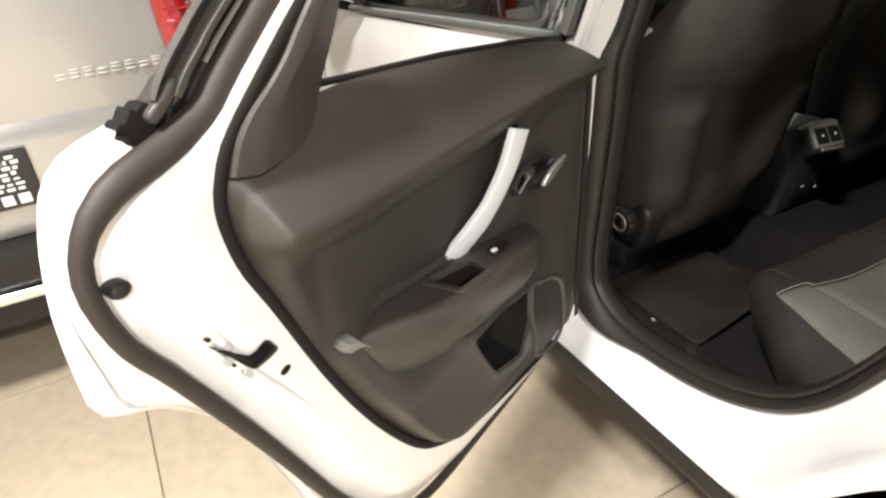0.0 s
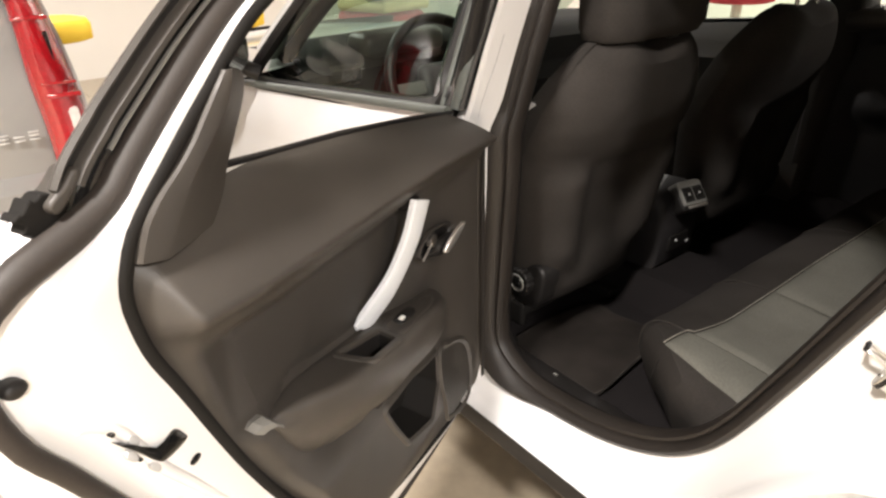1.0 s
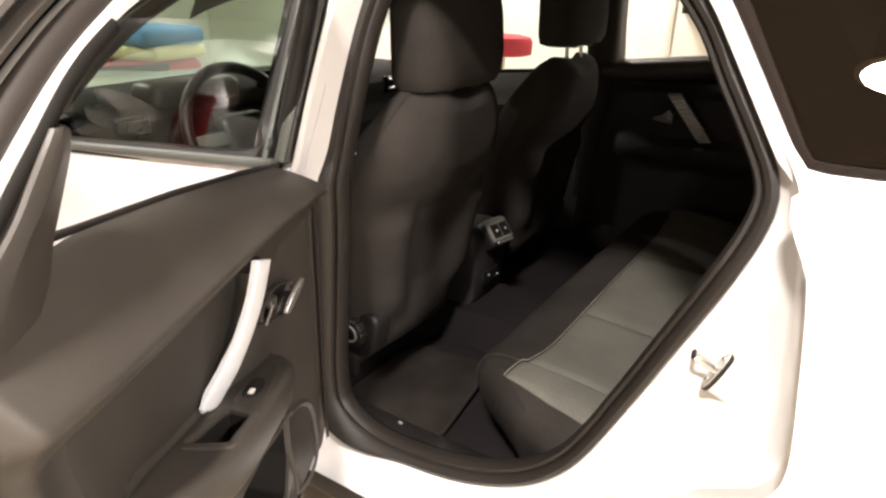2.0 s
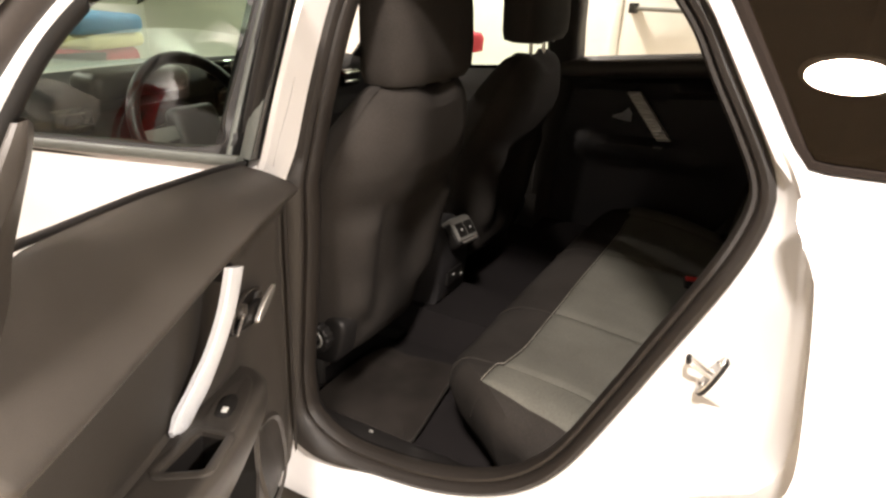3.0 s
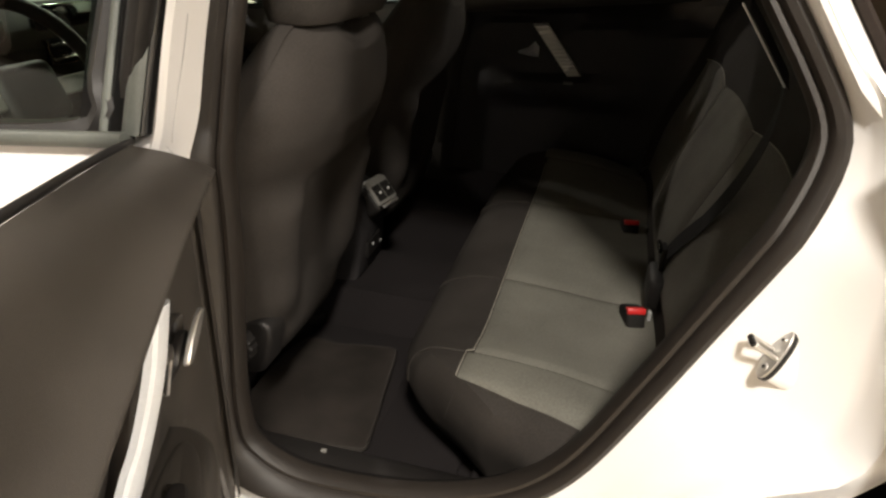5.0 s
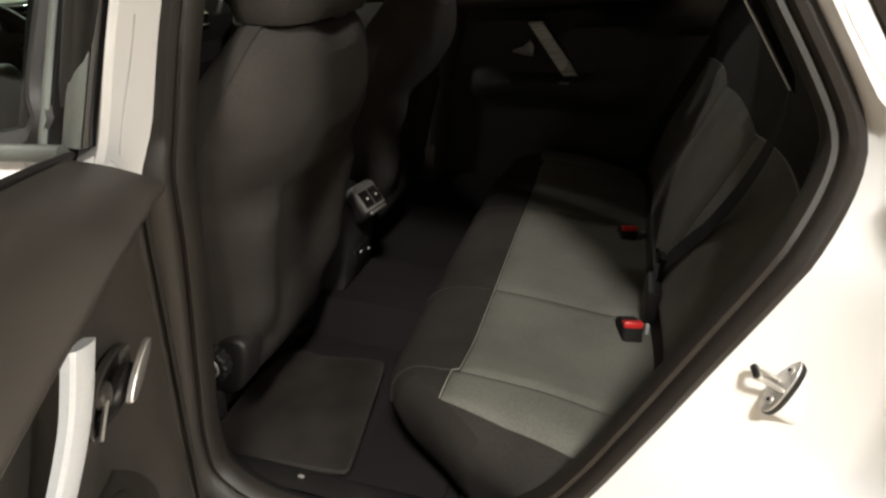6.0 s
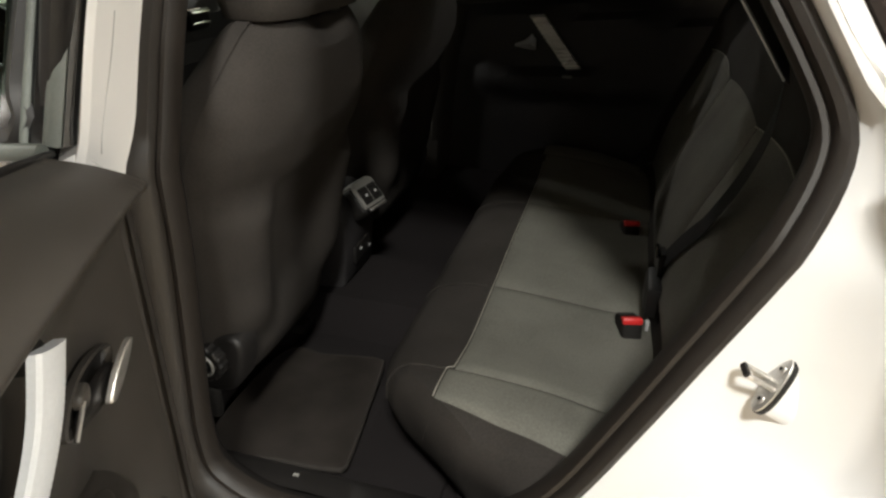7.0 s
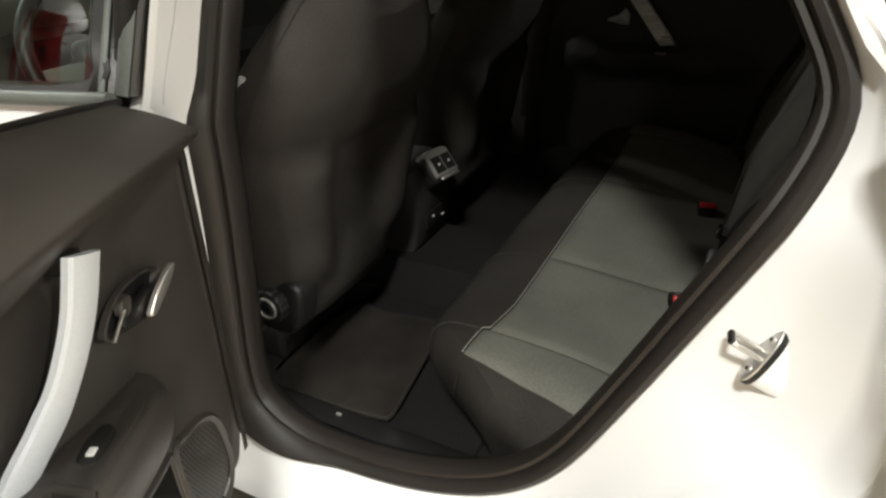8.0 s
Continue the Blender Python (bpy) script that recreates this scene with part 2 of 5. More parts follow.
    return loft(bm, [[lift(x, y, d) for x, y in lp] for lp, d in zip(loops, depth)], True, True, True)


def patch(bm, outline, centre, rings, height):
    """A skin over a flat outline; height(a, b) gives the place."""
    c = np.array(centre)
    rows = []
    for s in np.linspace(1, 0, rings, endpoint=False):
        rows.append([height(*(c + (q - c) * s)) for q in outline])
    loft(bm, rows, True, False, True)
    return bm


def part(name, bm, mat, parent=None, label="", sharp=40, flat=False):
    bmesh.ops.recalc_face_normals(bm, faces=bm.faces)
    me = bpy.data.meshes.new(name)
    bm.to_mesh(me)
    bm.free()
    if not flat:
        me.polygons.foreach_set("use_smooth", [True] * len(me.polygons))
        me.set_sharp_from_angle(angle=radians(sharp))
    me.materials.append(mat)
    ob = new(name, me)
    if parent:
        ob.parent = parent
    if label:
        tagged(ob, label)
    return ob


def B():
    return bmesh.new()


def ramp(a, b, x):
    s = min(max((x - a) / (b - a), 0.0), 1.0)
    return s * s * (3 - 2 * s)


def cornered(points, k):
    """A polygon's corners, each drawn out into three points, so that smooth() keeps them crisp."""
    p = np.array(points, float)
    return [q for a, b, c in zip(np.roll(p, 1, 0), p, np.roll(p, -1, 0)) for q in (b + (a - b) * k, b + (a - b) * k * 0.2 + (c - b) * k * 0.2, b + (c - b) * k)]


def bump_at(x, y, cx, cy, rx, ry):
    return math.exp(-((x - cx) / rx) ** 2 - ((y - cy) / ry) ** 2)


# ---- the showroom ----
X0, X1, Y0, Y1 = -6.6, 5.0, -6.0, 4.3


def wall(name, lo, hi, mat=WALL, word="white"):
    return tagged(part(name, block(B(), lo, hi, 0), mat, flat=True), f"smooth {word} painted showroom wall", "wall", kind="structure")


# south and east walls and the ceiling are unseen, greyed to cut bounce light
wall("wall_north", (X0, Y1, 0), (X1, Y1 + 0.15, CEIL + 0.15))
wall("wall_south", (X0, Y0 - 0.15, 0), (X1, Y0, CEIL + 0.15), WALLG, "grey")
wall("wall_west", (X0 - 0.15, Y0 - 0.15, 0), (X0, Y1 + 0.15, CEIL + 0.15))
wall("wall_east", (X1, Y0 - 0.15, 0), (X1 + 0.15, Y1 + 0.15, CEIL + 0.15), WALLG, "grey")
tagged(part("ceiling", block(B(), (X0, Y0, CEIL), (X1, Y1, CEIL + 0.15), 0), CEILM, flat=True), "plain showroom ceiling, greyed to cut bounce light", "ceiling", kind="structure")
floor = tagged(part("floor", block(B(), (X0, Y0, -0.12), (X1, Y1, -0.004), 0), GROUT, flat=True), "floor of large beige stone-look tiles", "floor", kind="structure")


def room_door():
    d = tagged(new("door_1"), "white door with a dark horizontal push bar", "door", kind="structure")
    d.matrix_world = pose(-0.58, Y1 - 0.002, 0)
    bm = B()
    for lo, hi in (((-0.07, -0.03, 0), (0, 0, 2.1)), ((0.9, -0.03, 0), (0.97, 0, 2.1)), ((-0.07, -0.03, 2.1), (0.97, 0, 2.17))):
        block(bm, lo, hi, 0.004)
    part("frame", bm, DOORM, d)
    part("leaf", block(B(), (0.004, -0.02, 0.01), (0.896, 0.0, 2.096), 0.003), DOORM, d)
    part("push_bar", tube(B(), [(0.10, -0.085, 1.15), (0.8, -0.085, 1.15)], 0.018), GREYPL, d)
    for x in (0.10, 0.8):
        part("bar_bracket", block(B(), (x - 0.03, -0.11, 1.11), (x + 0.03, -0.018, 1.19), 0.006), BLACK, d)


room_door()


# every light gets a fitting, the added fill lights too
def ceiling_lamp(x, y, r):
    o = tagged(new("ceiling_lamp"), "round white flush ceiling lamp, lit; most are added unseen as fill", "ceiling lamp", group="showroom ceiling lamps")
    o.matrix_world = pose(x, y, CEIL)
    ring = lambda rad, z: [(rad * math.cos(a), rad * math.sin(a), z) for a in np.linspace(0, 2 * math.pi, 40, endpoint=False)]
    part("rim", loft(B(), [ring(r + 0.03, -0.001), ring(r + 0.03, -0.02), ring(r + 0.02, -0.028), ring(r, -0.028), ring(r, -0.012)]), DOORM, o)
    part("diffuser", loft(B(), [ring(r, -0.014), ring(r * 0.5, -0.015)], True, False, True), DISC, o)


for lx, ly, lw, lr in LAMPS:
    ceiling_lamp(lx, ly, lr)


# ---- the white car: body ----
car = tagged(new("car"), "white hatchback with its rear door standing open", "car")
BELT, LEAN_IN = 0.95, 0.36


def side_y(z, y0):
    return y0 + LEAN_IN * max(z - BELT, 0.0)


NL = 160
OPENING = smooth([(0.119, 1.10), (0.119, 0.98), (0.117, 0.85), (0.105, 0.68), (0.098, 0.55), (0.115, 0.475), (0.19, 0.430), (0.29, 0.427), (0.41, 0.446),
                  (0.51, 0.485), (0.58, 0.537), (0.632, 0.607), (0.69, 0.728), (0.736, 0.832), (0.773, 0.915), (0.802, 0.985), (0.813, 1.035), (0.806, 1.072),
                  (0.78, 1.117), (0.737, 1.180), (0.69, 1.25), (0.62, 1.315), (0.52, 1.352), (0.38, 1.368), (0.25, 1.365), (0.165, 1.335), (0.13, 1.23)], NL)


def matched(points):
    """The same number of steps as the opening, each at the opening's own bearing."""
    dense = smooth(points, 1200)
    c = np.array([0.43, 0.86])
    ang = np.arctan2(dense[:, 1] - c[1], dense[:, 0] - c[0])
    out = []
    for q in OPENING:
        a = math.atan2(q[1] - c[1], q[0] - c[0])
        dif = np.abs((ang - a + math.pi) % (2 * math.pi) - math.pi)
        out.append(dense[int(np.argmin(dif))])
    return np.array(out)


SHUT = matched([(0.121, 1.10), (0.118, 1.0), (0.107, 0.94), (0.102, 0.80), (0.086, 0.60), (0.074, 0.42), (0.10, 0.375), (0.25, 0.37), (0.42, 0.375), (0.545, 0.39), (0.60, 0.44),
                (0.655, 0.525), (0.72, 0.615), (0.80, 0.695), (0.868, 0.735), (0.884, 0.80), (0.874, 0.90), (0.858, 1.0), (0.834, 1.075), (0.788, 1.135), (0.748, 1.195),
                (0.70, 1.26), (0.625, 1.34), (0.53, 1.39), (0.38, 1.405), (0.23, 1.405), (0.150, 1.375), (0.132, 1.24)])
y_of = lambda lp, y0: np.stack([lp[:, 0], [side_y(z, y0 + max(-0.790 - y0, 0) * ramp(1.0, 1.13, z) * ramp(0.4, 0.6, x)) for x, z in lp], lp[:, 1]], 1)
mixl = lambda s: OPENING + (SHUT - OPENING) * s
bm = B()
loft(bm, [y_of(inset(OPENING, 0.012), -0.738), y_of(OPENING, -0.748), y_of(mixl(0.12), -0.756), y_of(mixl(0.40), -0.762), y_of(mixl(0.55), -0.775),
          y_of(mixl(0.85), -0.794), y_of(mixl(0.93), -0.806), y_of(mixl(1.0), -0.830), y_of(inset(SHUT, -0.006), -0.836), y_of(SHUT + (inset(SHUT, -0.035) - SHUT) * np.array([[1 - 0.75 * ramp(0.97, 1.12, z) * ramp(0.5, 0.6, x)] for x, z in SHUT]), -0.826)])
part("door_frame", bm, WHITE, car, "white painted door jamb")
seal = B()
wider = lambda lp, k: lp - np.stack([k * np.array([ramp(0.30, 0.16, x) * (1 + 1.2 * ramp(1.02, 0.95, z)) for x, z in lp]), np.zeros(len(lp))], 1) * (-1)


def seal_row(a, y0):
    """One line of the seal, drawn out into a wide lip over the middle pillar's flange."""
    k = ramp(0.012, 0.0, a)
    row = y_of(wider(inset(OPENING, a), -0.015 * k), y0)
    row[:, 1] -= [0.021 * k * ramp(0.30, 0.16, x) * ramp(1.02, 0.95, z) for x, _, z in row]
    return row


loft(seal, [seal_row(a, b) for a, b in ((0.003, -0.742), (-0.004, -0.752), (-0.002, -0.761), (0.005, -0.764), (0.012, -0.760), (0.0148, -0.753), (0.016, -0.747), (0.018, -0.750),
                                        (0.023, -0.749), (0.027, -0.741), (0.028, -0.730), (0.026, -0.720), (0.018, -0.715))])
part("opening_seal", seal, RUBBER, car, "dark rubber door seal")

bm = B()
loft(bm, [y_of(inset(OPENING, 0.021), -0.722), y_of(inset(OPENING, 0.016), -0.705), y_of(inset(OPENING, -0.01), -0.685), y_of(inset(OPENING, -0.06), -0.675), y_of(inset(OPENING, -0.11), -0.665)])
part("opening_lining", bm, BLACK, car, "dark lining round the door opening")


def quarter(sgn, parent):
    arch = [(1.05 + 0.420 * math.cos(a), 0.345 + 0.420 * math.sin(a)) for a in np.linspace(radians(118), radians(8), 14)]
    left = [(0.892, 0.80), (0.882, 0.90), (0.866, 1.0), (0.846, 1.090)]
    pts = left[::-1] + [(0.872, 0.748)] + arch + [(1.50, 0.36), (1.80, 0.40), (2.02, 0.52), (2.10, 0.75), (2.08, 0.98), (1.9, 1.085), (1.5, 1.093), (1.1, 1.095)]
    out = smooth(pts, 180)

    def h(x, z):
        r = math.hypot(x - 1.05, z - 0.35)
        y = -0.845 - 0.035 * ramp(0.66, 0.44, r) - 0.02 * math.sin(max(0, min(1, (z - 0.6) / 0.45)) * math.pi) + 0.16 * ramp(1.6, 2.15, x) ** 2
        y += 0.03 * ramp(1.02, 1.08, z)
        return (x, y * sgn, z)
    part("rear_wing", patch(B(), out, (1.25, 0.93), 26, h), WHITE, parent)
    bm = B()
    lip = [(1.05 + 0.398 * math.cos(a), 0.345 + 0.398 * math.sin(a)) for a in np.linspace(radians(128), radians(5), 40)]
    tube(bm, [(x, -0.862 * sgn, z) for x, z in lip], 0.020, 0.012, up=(0, 1, 0))
    part("wheel_arch_trim", bm, BLACK, parent, "black plastic arch trim")
    bm = B()
    liner = [(1.05 + 0.402 * math.cos(a), 0.345 + 0.402 * math.sin(a)) for a in np.linspace(radians(200), radians(-20), 30)]
    loft(bm, [[(x, -0.81 * sgn, z) for x, z in liner], [(x, -0.55 * sgn, z) for x, z in liner]], False)
    part("arch_liner", bm, BLACK, parent)


quarter(1, car)
quarter(-1, car)


def wheel(x, y, sgn):
    bm = B()
    prof = [(0.21, -0.10), (0.29, -0.105), (0.325, -0.085), (0.335, -0.04), (0.335, 0.04), (0.325, 0.085), (0.29, 0.105), (0.21, 0.10)]
    ring = lambda r, o: [(x + r * math.cos(a), y + o, 0.336 + r * math.sin(a)) for a in np.linspace(0, 2 * math.pi, 48, endpoint=False)]
    loft(bm, [ring(r, o) for r, o in prof])
    w = part("wheel", bm, TYRE, car)
    bm = B()
    loft(bm, [ring(0.215, 0.08 * sgn), ring(0.20, 0.07 * sgn), ring(0.19, 0.02 * sgn), ring(0.05, 0.05 * sgn)], True, False, True)
    for i in range(5):
        a = i * 2 * math.pi / 5
        block(bm, (-0.03, -0.012, 0.03), (0.03, 0.012, 0.20), 0.006, m=Matrix.Translation((x, y + 0.075 * sgn, 0.336)) @ Matrix.Rotation(a, 4, "Y"))
    part("rim", bm, ALLOY, w, "alloy rim")


for wx, wy in ((1.05, -0.76), (1.05, 0.76), (-1.62, -0.76), (-1.62, 0.76)):
    wheel(wx, wy, -1 if wy < 0 else 1)

# sill, black cladding
bm = B()
sill = [(-0.842, 0.352), (-0.835, 0.338), (-0.80, 0.315), (-0.70, 0.27), (-0.60, 0.24)]
loft(bm, [[(x, y, z) for y, z in [(-0.836, 0.384)] + sill] for x in np.linspace(-1.2, 0.60, 12)], False)
part("sill_cladding", bm, BLACK, car, "black plastic sill cladding")
bm = B()
loft(bm, [[(x, -y, z) for y, z in [(-0.852, 0.46), (-0.836, 0.384)] + sill] for x in np.linspace(-1.2, 0.62, 12)], False)
part("sill_cladding", bm, BLACK, car)
bm = B()
loft(bm, [[(x, y, z) for y, z in ((-0.69, 0.425), (-0.655, 0.423), (-0.63, 0.405), (-0.615, 0.34), (-0.60, 0.315))] for x in np.linspace(0.05, 0.72, 20)], False)
part("step_trim", bm, BLACK, car, "black inner sill trim")
part("step_clip", block(B(), (0.208, -0.666, 0.423), (0.218, -0.660, 0.427), 0.0015), GREYPL, car)


# front doors: skin, glass, frame
def belt_z(x):
    return 0.992 + 0.095 * (x - 0.09)


def front_door(sgn):
    xs = np.linspace(0.110, -1.02, 26)
    rows = []
    for i in range(15):
        s = i / 14
        row = []
        for x in xs:
            z = 0.385 + (belt_z(x) - 0.385) * s
            y = -0.848 - 0.042 * math.sin(min(1, s * 1.05) * math.pi) ** 0.8 - 0.012 * ramp(0.80, 0.84, s) * ramp(0.98, 0.9, s)
            row.append((x, y * sgn, z))
        rows.append(row)
    rows.insert(0, [(x, -0.82 * sgn, 0.384) for x in xs])
    d = part("front_door", loft(B(), rows, False), WHITE, car, "closed white front door")
    bm = B()
    loft(bm, [[(0.110, -0.85 * sgn, 0.385), (0.110, -0.89 * sgn, 0.65), (0.110, -0.86 * sgn, 0.99)], [(0.104, -0.80 * sgn, 0.385), (0.104, -0.80 * sgn, 0.65), (0.104, -0.80 * sgn, 0.99)]], False)
    part("door_edge", bm, WHITE, d)
    strip = [(x, -0.857 * sgn, belt_z(x) + 0.010) for x in np.linspace(0.108, -0.80, 24)]
    part("belt_strip", tube(B(), strip, 0.008, 0.009), SATIN, d, "grey-green waist rubber strip")
    win = smooth([(0.020, 1.004), (-0.25, 0.975), (-0.56, 0.948), (-0.72, 0.936), (-0.75, 0.945), (-0.63, 1.06), (-0.48, 1.18), (-0.30, 1.265), (-0.15, 1.325), (-0.03, 1.352), (0.055, 1.345), (0.052, 1.22), (0.034, 1.06)], 120)
    lift = lambda x, z, dep: (x, (side_y(z, -0.842) - dep) * sgn, z)
    pane = part("window_pane", patch(B(), win, (-0.15, 1.12), 12, lambda x, z: lift(x, z, 0.012 - 0.8 * (z - 1.132) ** 2 - 0.06 * (x + 0.13) ** 2)), GLASS, d, "clear side glass")
    pane.visible_shadow = False
    bm = B()
    loft(bm, [[lift(x, z, q) for x, z in lp] for lp, q in ((inset(win, 0.004), -0.02), (inset(win, 0.004), 0.004), (inset(win, -0.010), 0.012), (inset(win, -0.018), 0.006), (inset(win, -0.022), 0.010), (inset(win, -0.026), 0.006), (inset(win, -0.030), -0.03))])
    part("window_frame", bm, BLACK, d, "black window surround")
    # upright between the side windows
    zs = np.linspace(1.0, 1.37, 16)
    lean = lambda z: 0.055 * (z - 1.0)
    bm = B()
    loft(bm, [[(x + lean(z), (side_y(z, -0.842) - q) * sgn, z) for z in zs] for x, q in ((0.022, -0.006), (0.024, 0.004), (0.104, 0.006), (0.109, -0.002), (0.109, -0.012))], False)
    part("pillar_garnish", bm, GLOSS, d, "gloss black pillar garnish")
    part("garnish_strip", tube(B(), [(0.057 + lean(z), (side_y(z, -0.842) - 0.006) * sgn, z) for z in zs], 0.0055, 0.004), SATIN, d, "grey strip on the garnish")
    part("garnish_rubber", tube(B(), [(0.092 + lean(z), (side_y(z, -0.842) - 0.006) * sgn, z) for z in zs], 0.011, 0.008), SATIN, d, "grey-green rubber strip")
    # lining
    rows = []
    for i in range(12):
        s = i / 11
        rows.append([(x, (-0.70 - 0.10 * ramp(0.85, 1.0, s) + 0.02 * math.sin(s * 9)) * sgn, 0.36 + (belt_z(x) - 0.352) * s) for x in np.linspace(0.05, -0.98, 20)])
    part("door_lining", loft(B(), rows, False), CARD2, d, "dark plastic lining")
    return d


front_door(1)
front_door(-1)


def mirror(sgn):
    bm = B()
    loops = []
    for x, k in ((-0.80, 0.45), (-0.775, 0.8), (-0.73, 0.97), (-0.68, 1.0), (-0.665, 0.97)):
        loops.append([(x, (-0.985 + 0.105 * k * math.copysign(abs(math.cos(a)) ** 0.7, math.cos(a))) * sgn, 1.03 + 0.068 * k * math.copysign(abs(math.sin(a)) ** 0.7, math.sin(a)))
                      for a in np.linspace(0, 2 * math.pi, 36, endpoint=False)])
    loft(bm, loops, True, True, False)
    m = part("door_mirror", bm, BLACK, car, "black door mirror")
    inner = [(x + 0.004, y, z) for x, y, z in loops[-1]]
    bm = B()
    loft(bm, [inner], True, True)
    part("mirror_glass", bm, MIRROR, m, "mirror glass")
    part("mirror_foot", tube(B(), [(-0.72, -0.90 * sgn, 0.985), (-0.70, -0.85 * sgn, 0.955)], 0.035, 0.02), BLACK, m)


mirror(1)
mirror(-1)

# roof, pillars, bonnet, tail
bm = B()
rows = []
for x, z, hw in ((-0.52, 1.30, 0.52), (-0.40, 1.38, 0.57), (-0.2, 1.45, 0.60), (0.1, 1.488, 0.615), (0.4, 1.49, 0.61), (0.7, 1.455, 0.59), (1.0, 1.385, 0.56), (1.15, 1.33, 0.54)):
    rows.append([(x, hw * s, z - 0.07 * abs(s) ** 3) for s in np.linspace(-1, 1, 25)])
loft(bm, rows, False)
part("roof", bm, WHITE, car, "white roof panel")
# unseen headlining, made pale so that it bounces light into the cabin
bm = B()
loft(bm, [[(x, y * 0.99, z - 0.045) for x, y, z in r] for r in rows], False)
part("headlining", bm, HEADLINE, car, "unseen cloth headlining, pale to bounce light")
for sg in (1, -1):
    rail = smooth([(-0.80, 0.985), (-0.64, 1.13), (-0.50, 1.225), (-0.30, 1.315), (-0.10, 1.385), (0.2, 1.425), (0.45, 1.42), (0.66, 1.395), (0.82, 1.372)], 40, False)
    bm = B()
    tube(bm, [(x, (side_y(z, -0.83) + 0.045) * sg, z + 0.006) for x, z in rail], 0.035, 0.03)
    part("roof_rail", bm, WHITE, car)
    bm = B()
    tube(bm, [(x, (side_y(z, -0.80) + 0.060) * sg, z - 0.016) for x, z in rail], 0.026, 0.022)
    part("pillar_trim", bm, BLACK, car, "dark pillar trim")
    # windscreen pillar foot, bonnet side
    rows = []
    for x in np.linspace(-1.02, -2.28, 22):
        top = 0.90 - 0.10 * ramp(-1.2, -2.3, x)
        rows.append([(x, -(0.86 - 0.22 * ramp(-1.75, -2.3, x) + 0.03 * math.sin(s * math.pi)) * sg, 0.40 + (top - 0.40) * s) for s in np.linspace(0, 1, 8)])
    part("front_wing", loft(B(), rows, False), WHITE, car)
bm = B()
rows = []
for x in np.linspace(-0.80, -2.28, 16):
    hw = 0.85 - 0.21 * ramp(-1.75, -2.3, x)
    z = 0.93 - 0.12 * ramp(-0.9, -2.3, x)
    rows.append([(x, hw * s, z + 0.05 * (1 - s * s)) for s in np.linspace(-1, 1, 17)])
loft(bm, rows, False)
part("bonnet", bm, WHITE, car)
bm = B()
rows = [[(x - 0.10 * (1 - s * s), 0.64 * s, z) for s in np.linspace(-1, 1, 15)] for x, z in ((-2.28, 0.86), (-2.33, 0.65), (-2.33, 0.42), (-2.26, 0.26))]
loft(bm, rows, False)
part("front_bumper", bm, BLACK, car)
bm = B()
rows = [[(x + 0.08 * (1 - s * s), hw * s, z) for s in np.linspace(-1, 1, 15)] for x, z, hw in ((1.90, 1.08, 0.66), (2.06, 1.05, 0.68), (2.12, 0.85, 0.70), (2.16, 0.6, 0.72), (2.10, 0.32, 0.70))]
loft(bm, rows, False)
part("tailgate", bm, WHITE, car)
bm = B()
loft(bm, [[(1.16 + 0.02 * (1 - s * s), 0.53 * s, 1.325) for s in np.linspace(-1, 1, 15)], [(1.92 + 0.05 * (1 - s * s), 0.64 * s, 1.085) for s in np.linspace(-1, 1, 15)]], False)
part("rear_screen", bm, TINTED, car, "dark tinted rear screen")
bm = B()
loft(bm, [[(-0.53 - 0.05 * (1 - s * s), 0.53 * s, 1.30 + 0.02 * (1 - s * s)) for s in np.linspace(-1, 1, 15)], [(-1.05 - 0.16 * (1 - s * s), 0.70 * s, 0.955) for s in np.linspace(-1, 1, 15)]], False)
part("windscreen", bm, GLASS, car, "clear windscreen").visible_shadow = False
for sg in (1, -1):
    q = smooth([(0.858, 1.103), (0.842, 1.1045), (0.834, 1.113), (0.782, 1.190), (0.736, 1.258), (0.706, 1.302), (0.722, 1.318), (0.95, 1.295), (1.25, 1.215), (1.50, 1.130), (1.48, 1.114), (1.1, 1.109), (0.95, 1.105)], 110)
    lift = lambda x, z, dep: (x, (side_y(z, -0.800) - dep) * sg, z)
    part("quarter_window", patch(B(), q, (1.02, 1.16), 5, lambda x, z: lift(x, z, -0.006 + 0.012 * (x - 1.0) - 0.085 * (z - 1.16) - 0.35 * (z - 1.16) ** 2)), TINTED, car, "dark tinted rear quarter glass")
    bm = B()
    loft(bm, [[lift(x, z, dd) for x, z in lp] for lp, dd in ((inset(q, 0.002), -0.028), (inset(q, 0.000), -0.008), (inset(q, -0.004), -0.004), (inset(q, -0.011), -0.005), (inset(q, -0.0135), -0.013))])
    part("quarter_window_trim", bm, TRIMR, car, "black window rubber")
    part("window_flange", loft(B(), [[lift(x, z, dd) for x, z in inset(q, k)] for k, dd in ((-0.010, -0.015), (-0.013, -0.010), (-0.018, -0.009), (-0.026, -0.010), (-0.034, -0.014))]), WHITE, car)
    bm = B()
    pil = [(0.68, 1.325), (0.74, 1.345), (0.97, 1.318), (1.27, 1.243), (1.9, 1.085)]
    loft(bm, [[(x, (side_y(z, -0.80)) * sg, z) for x, z in pil], [(x, (side_y(z, -0.80) + 0.06) * sg, z + 0.055) for x, z in pil], [(x, (side_y(z, -0.80) + 0.12) * sg, z + 0.075) for x, z in pil]], False)
    part("roof_edge", bm, WHITE, car)
    # lining behind the quarter window
    bm = B()
    rows = []
    for x in np.linspace(0.88, 1.3, 10):
        rows.append([(x, (side_y(z, -0.735) + 0.03) * sg, z) for z in np.linspace(0.40, 1.09, 10)])
    loft(bm, rows, False)
    part("rear_side_lining", bm, CARD2, car, "dark side lining")
    bm = B()
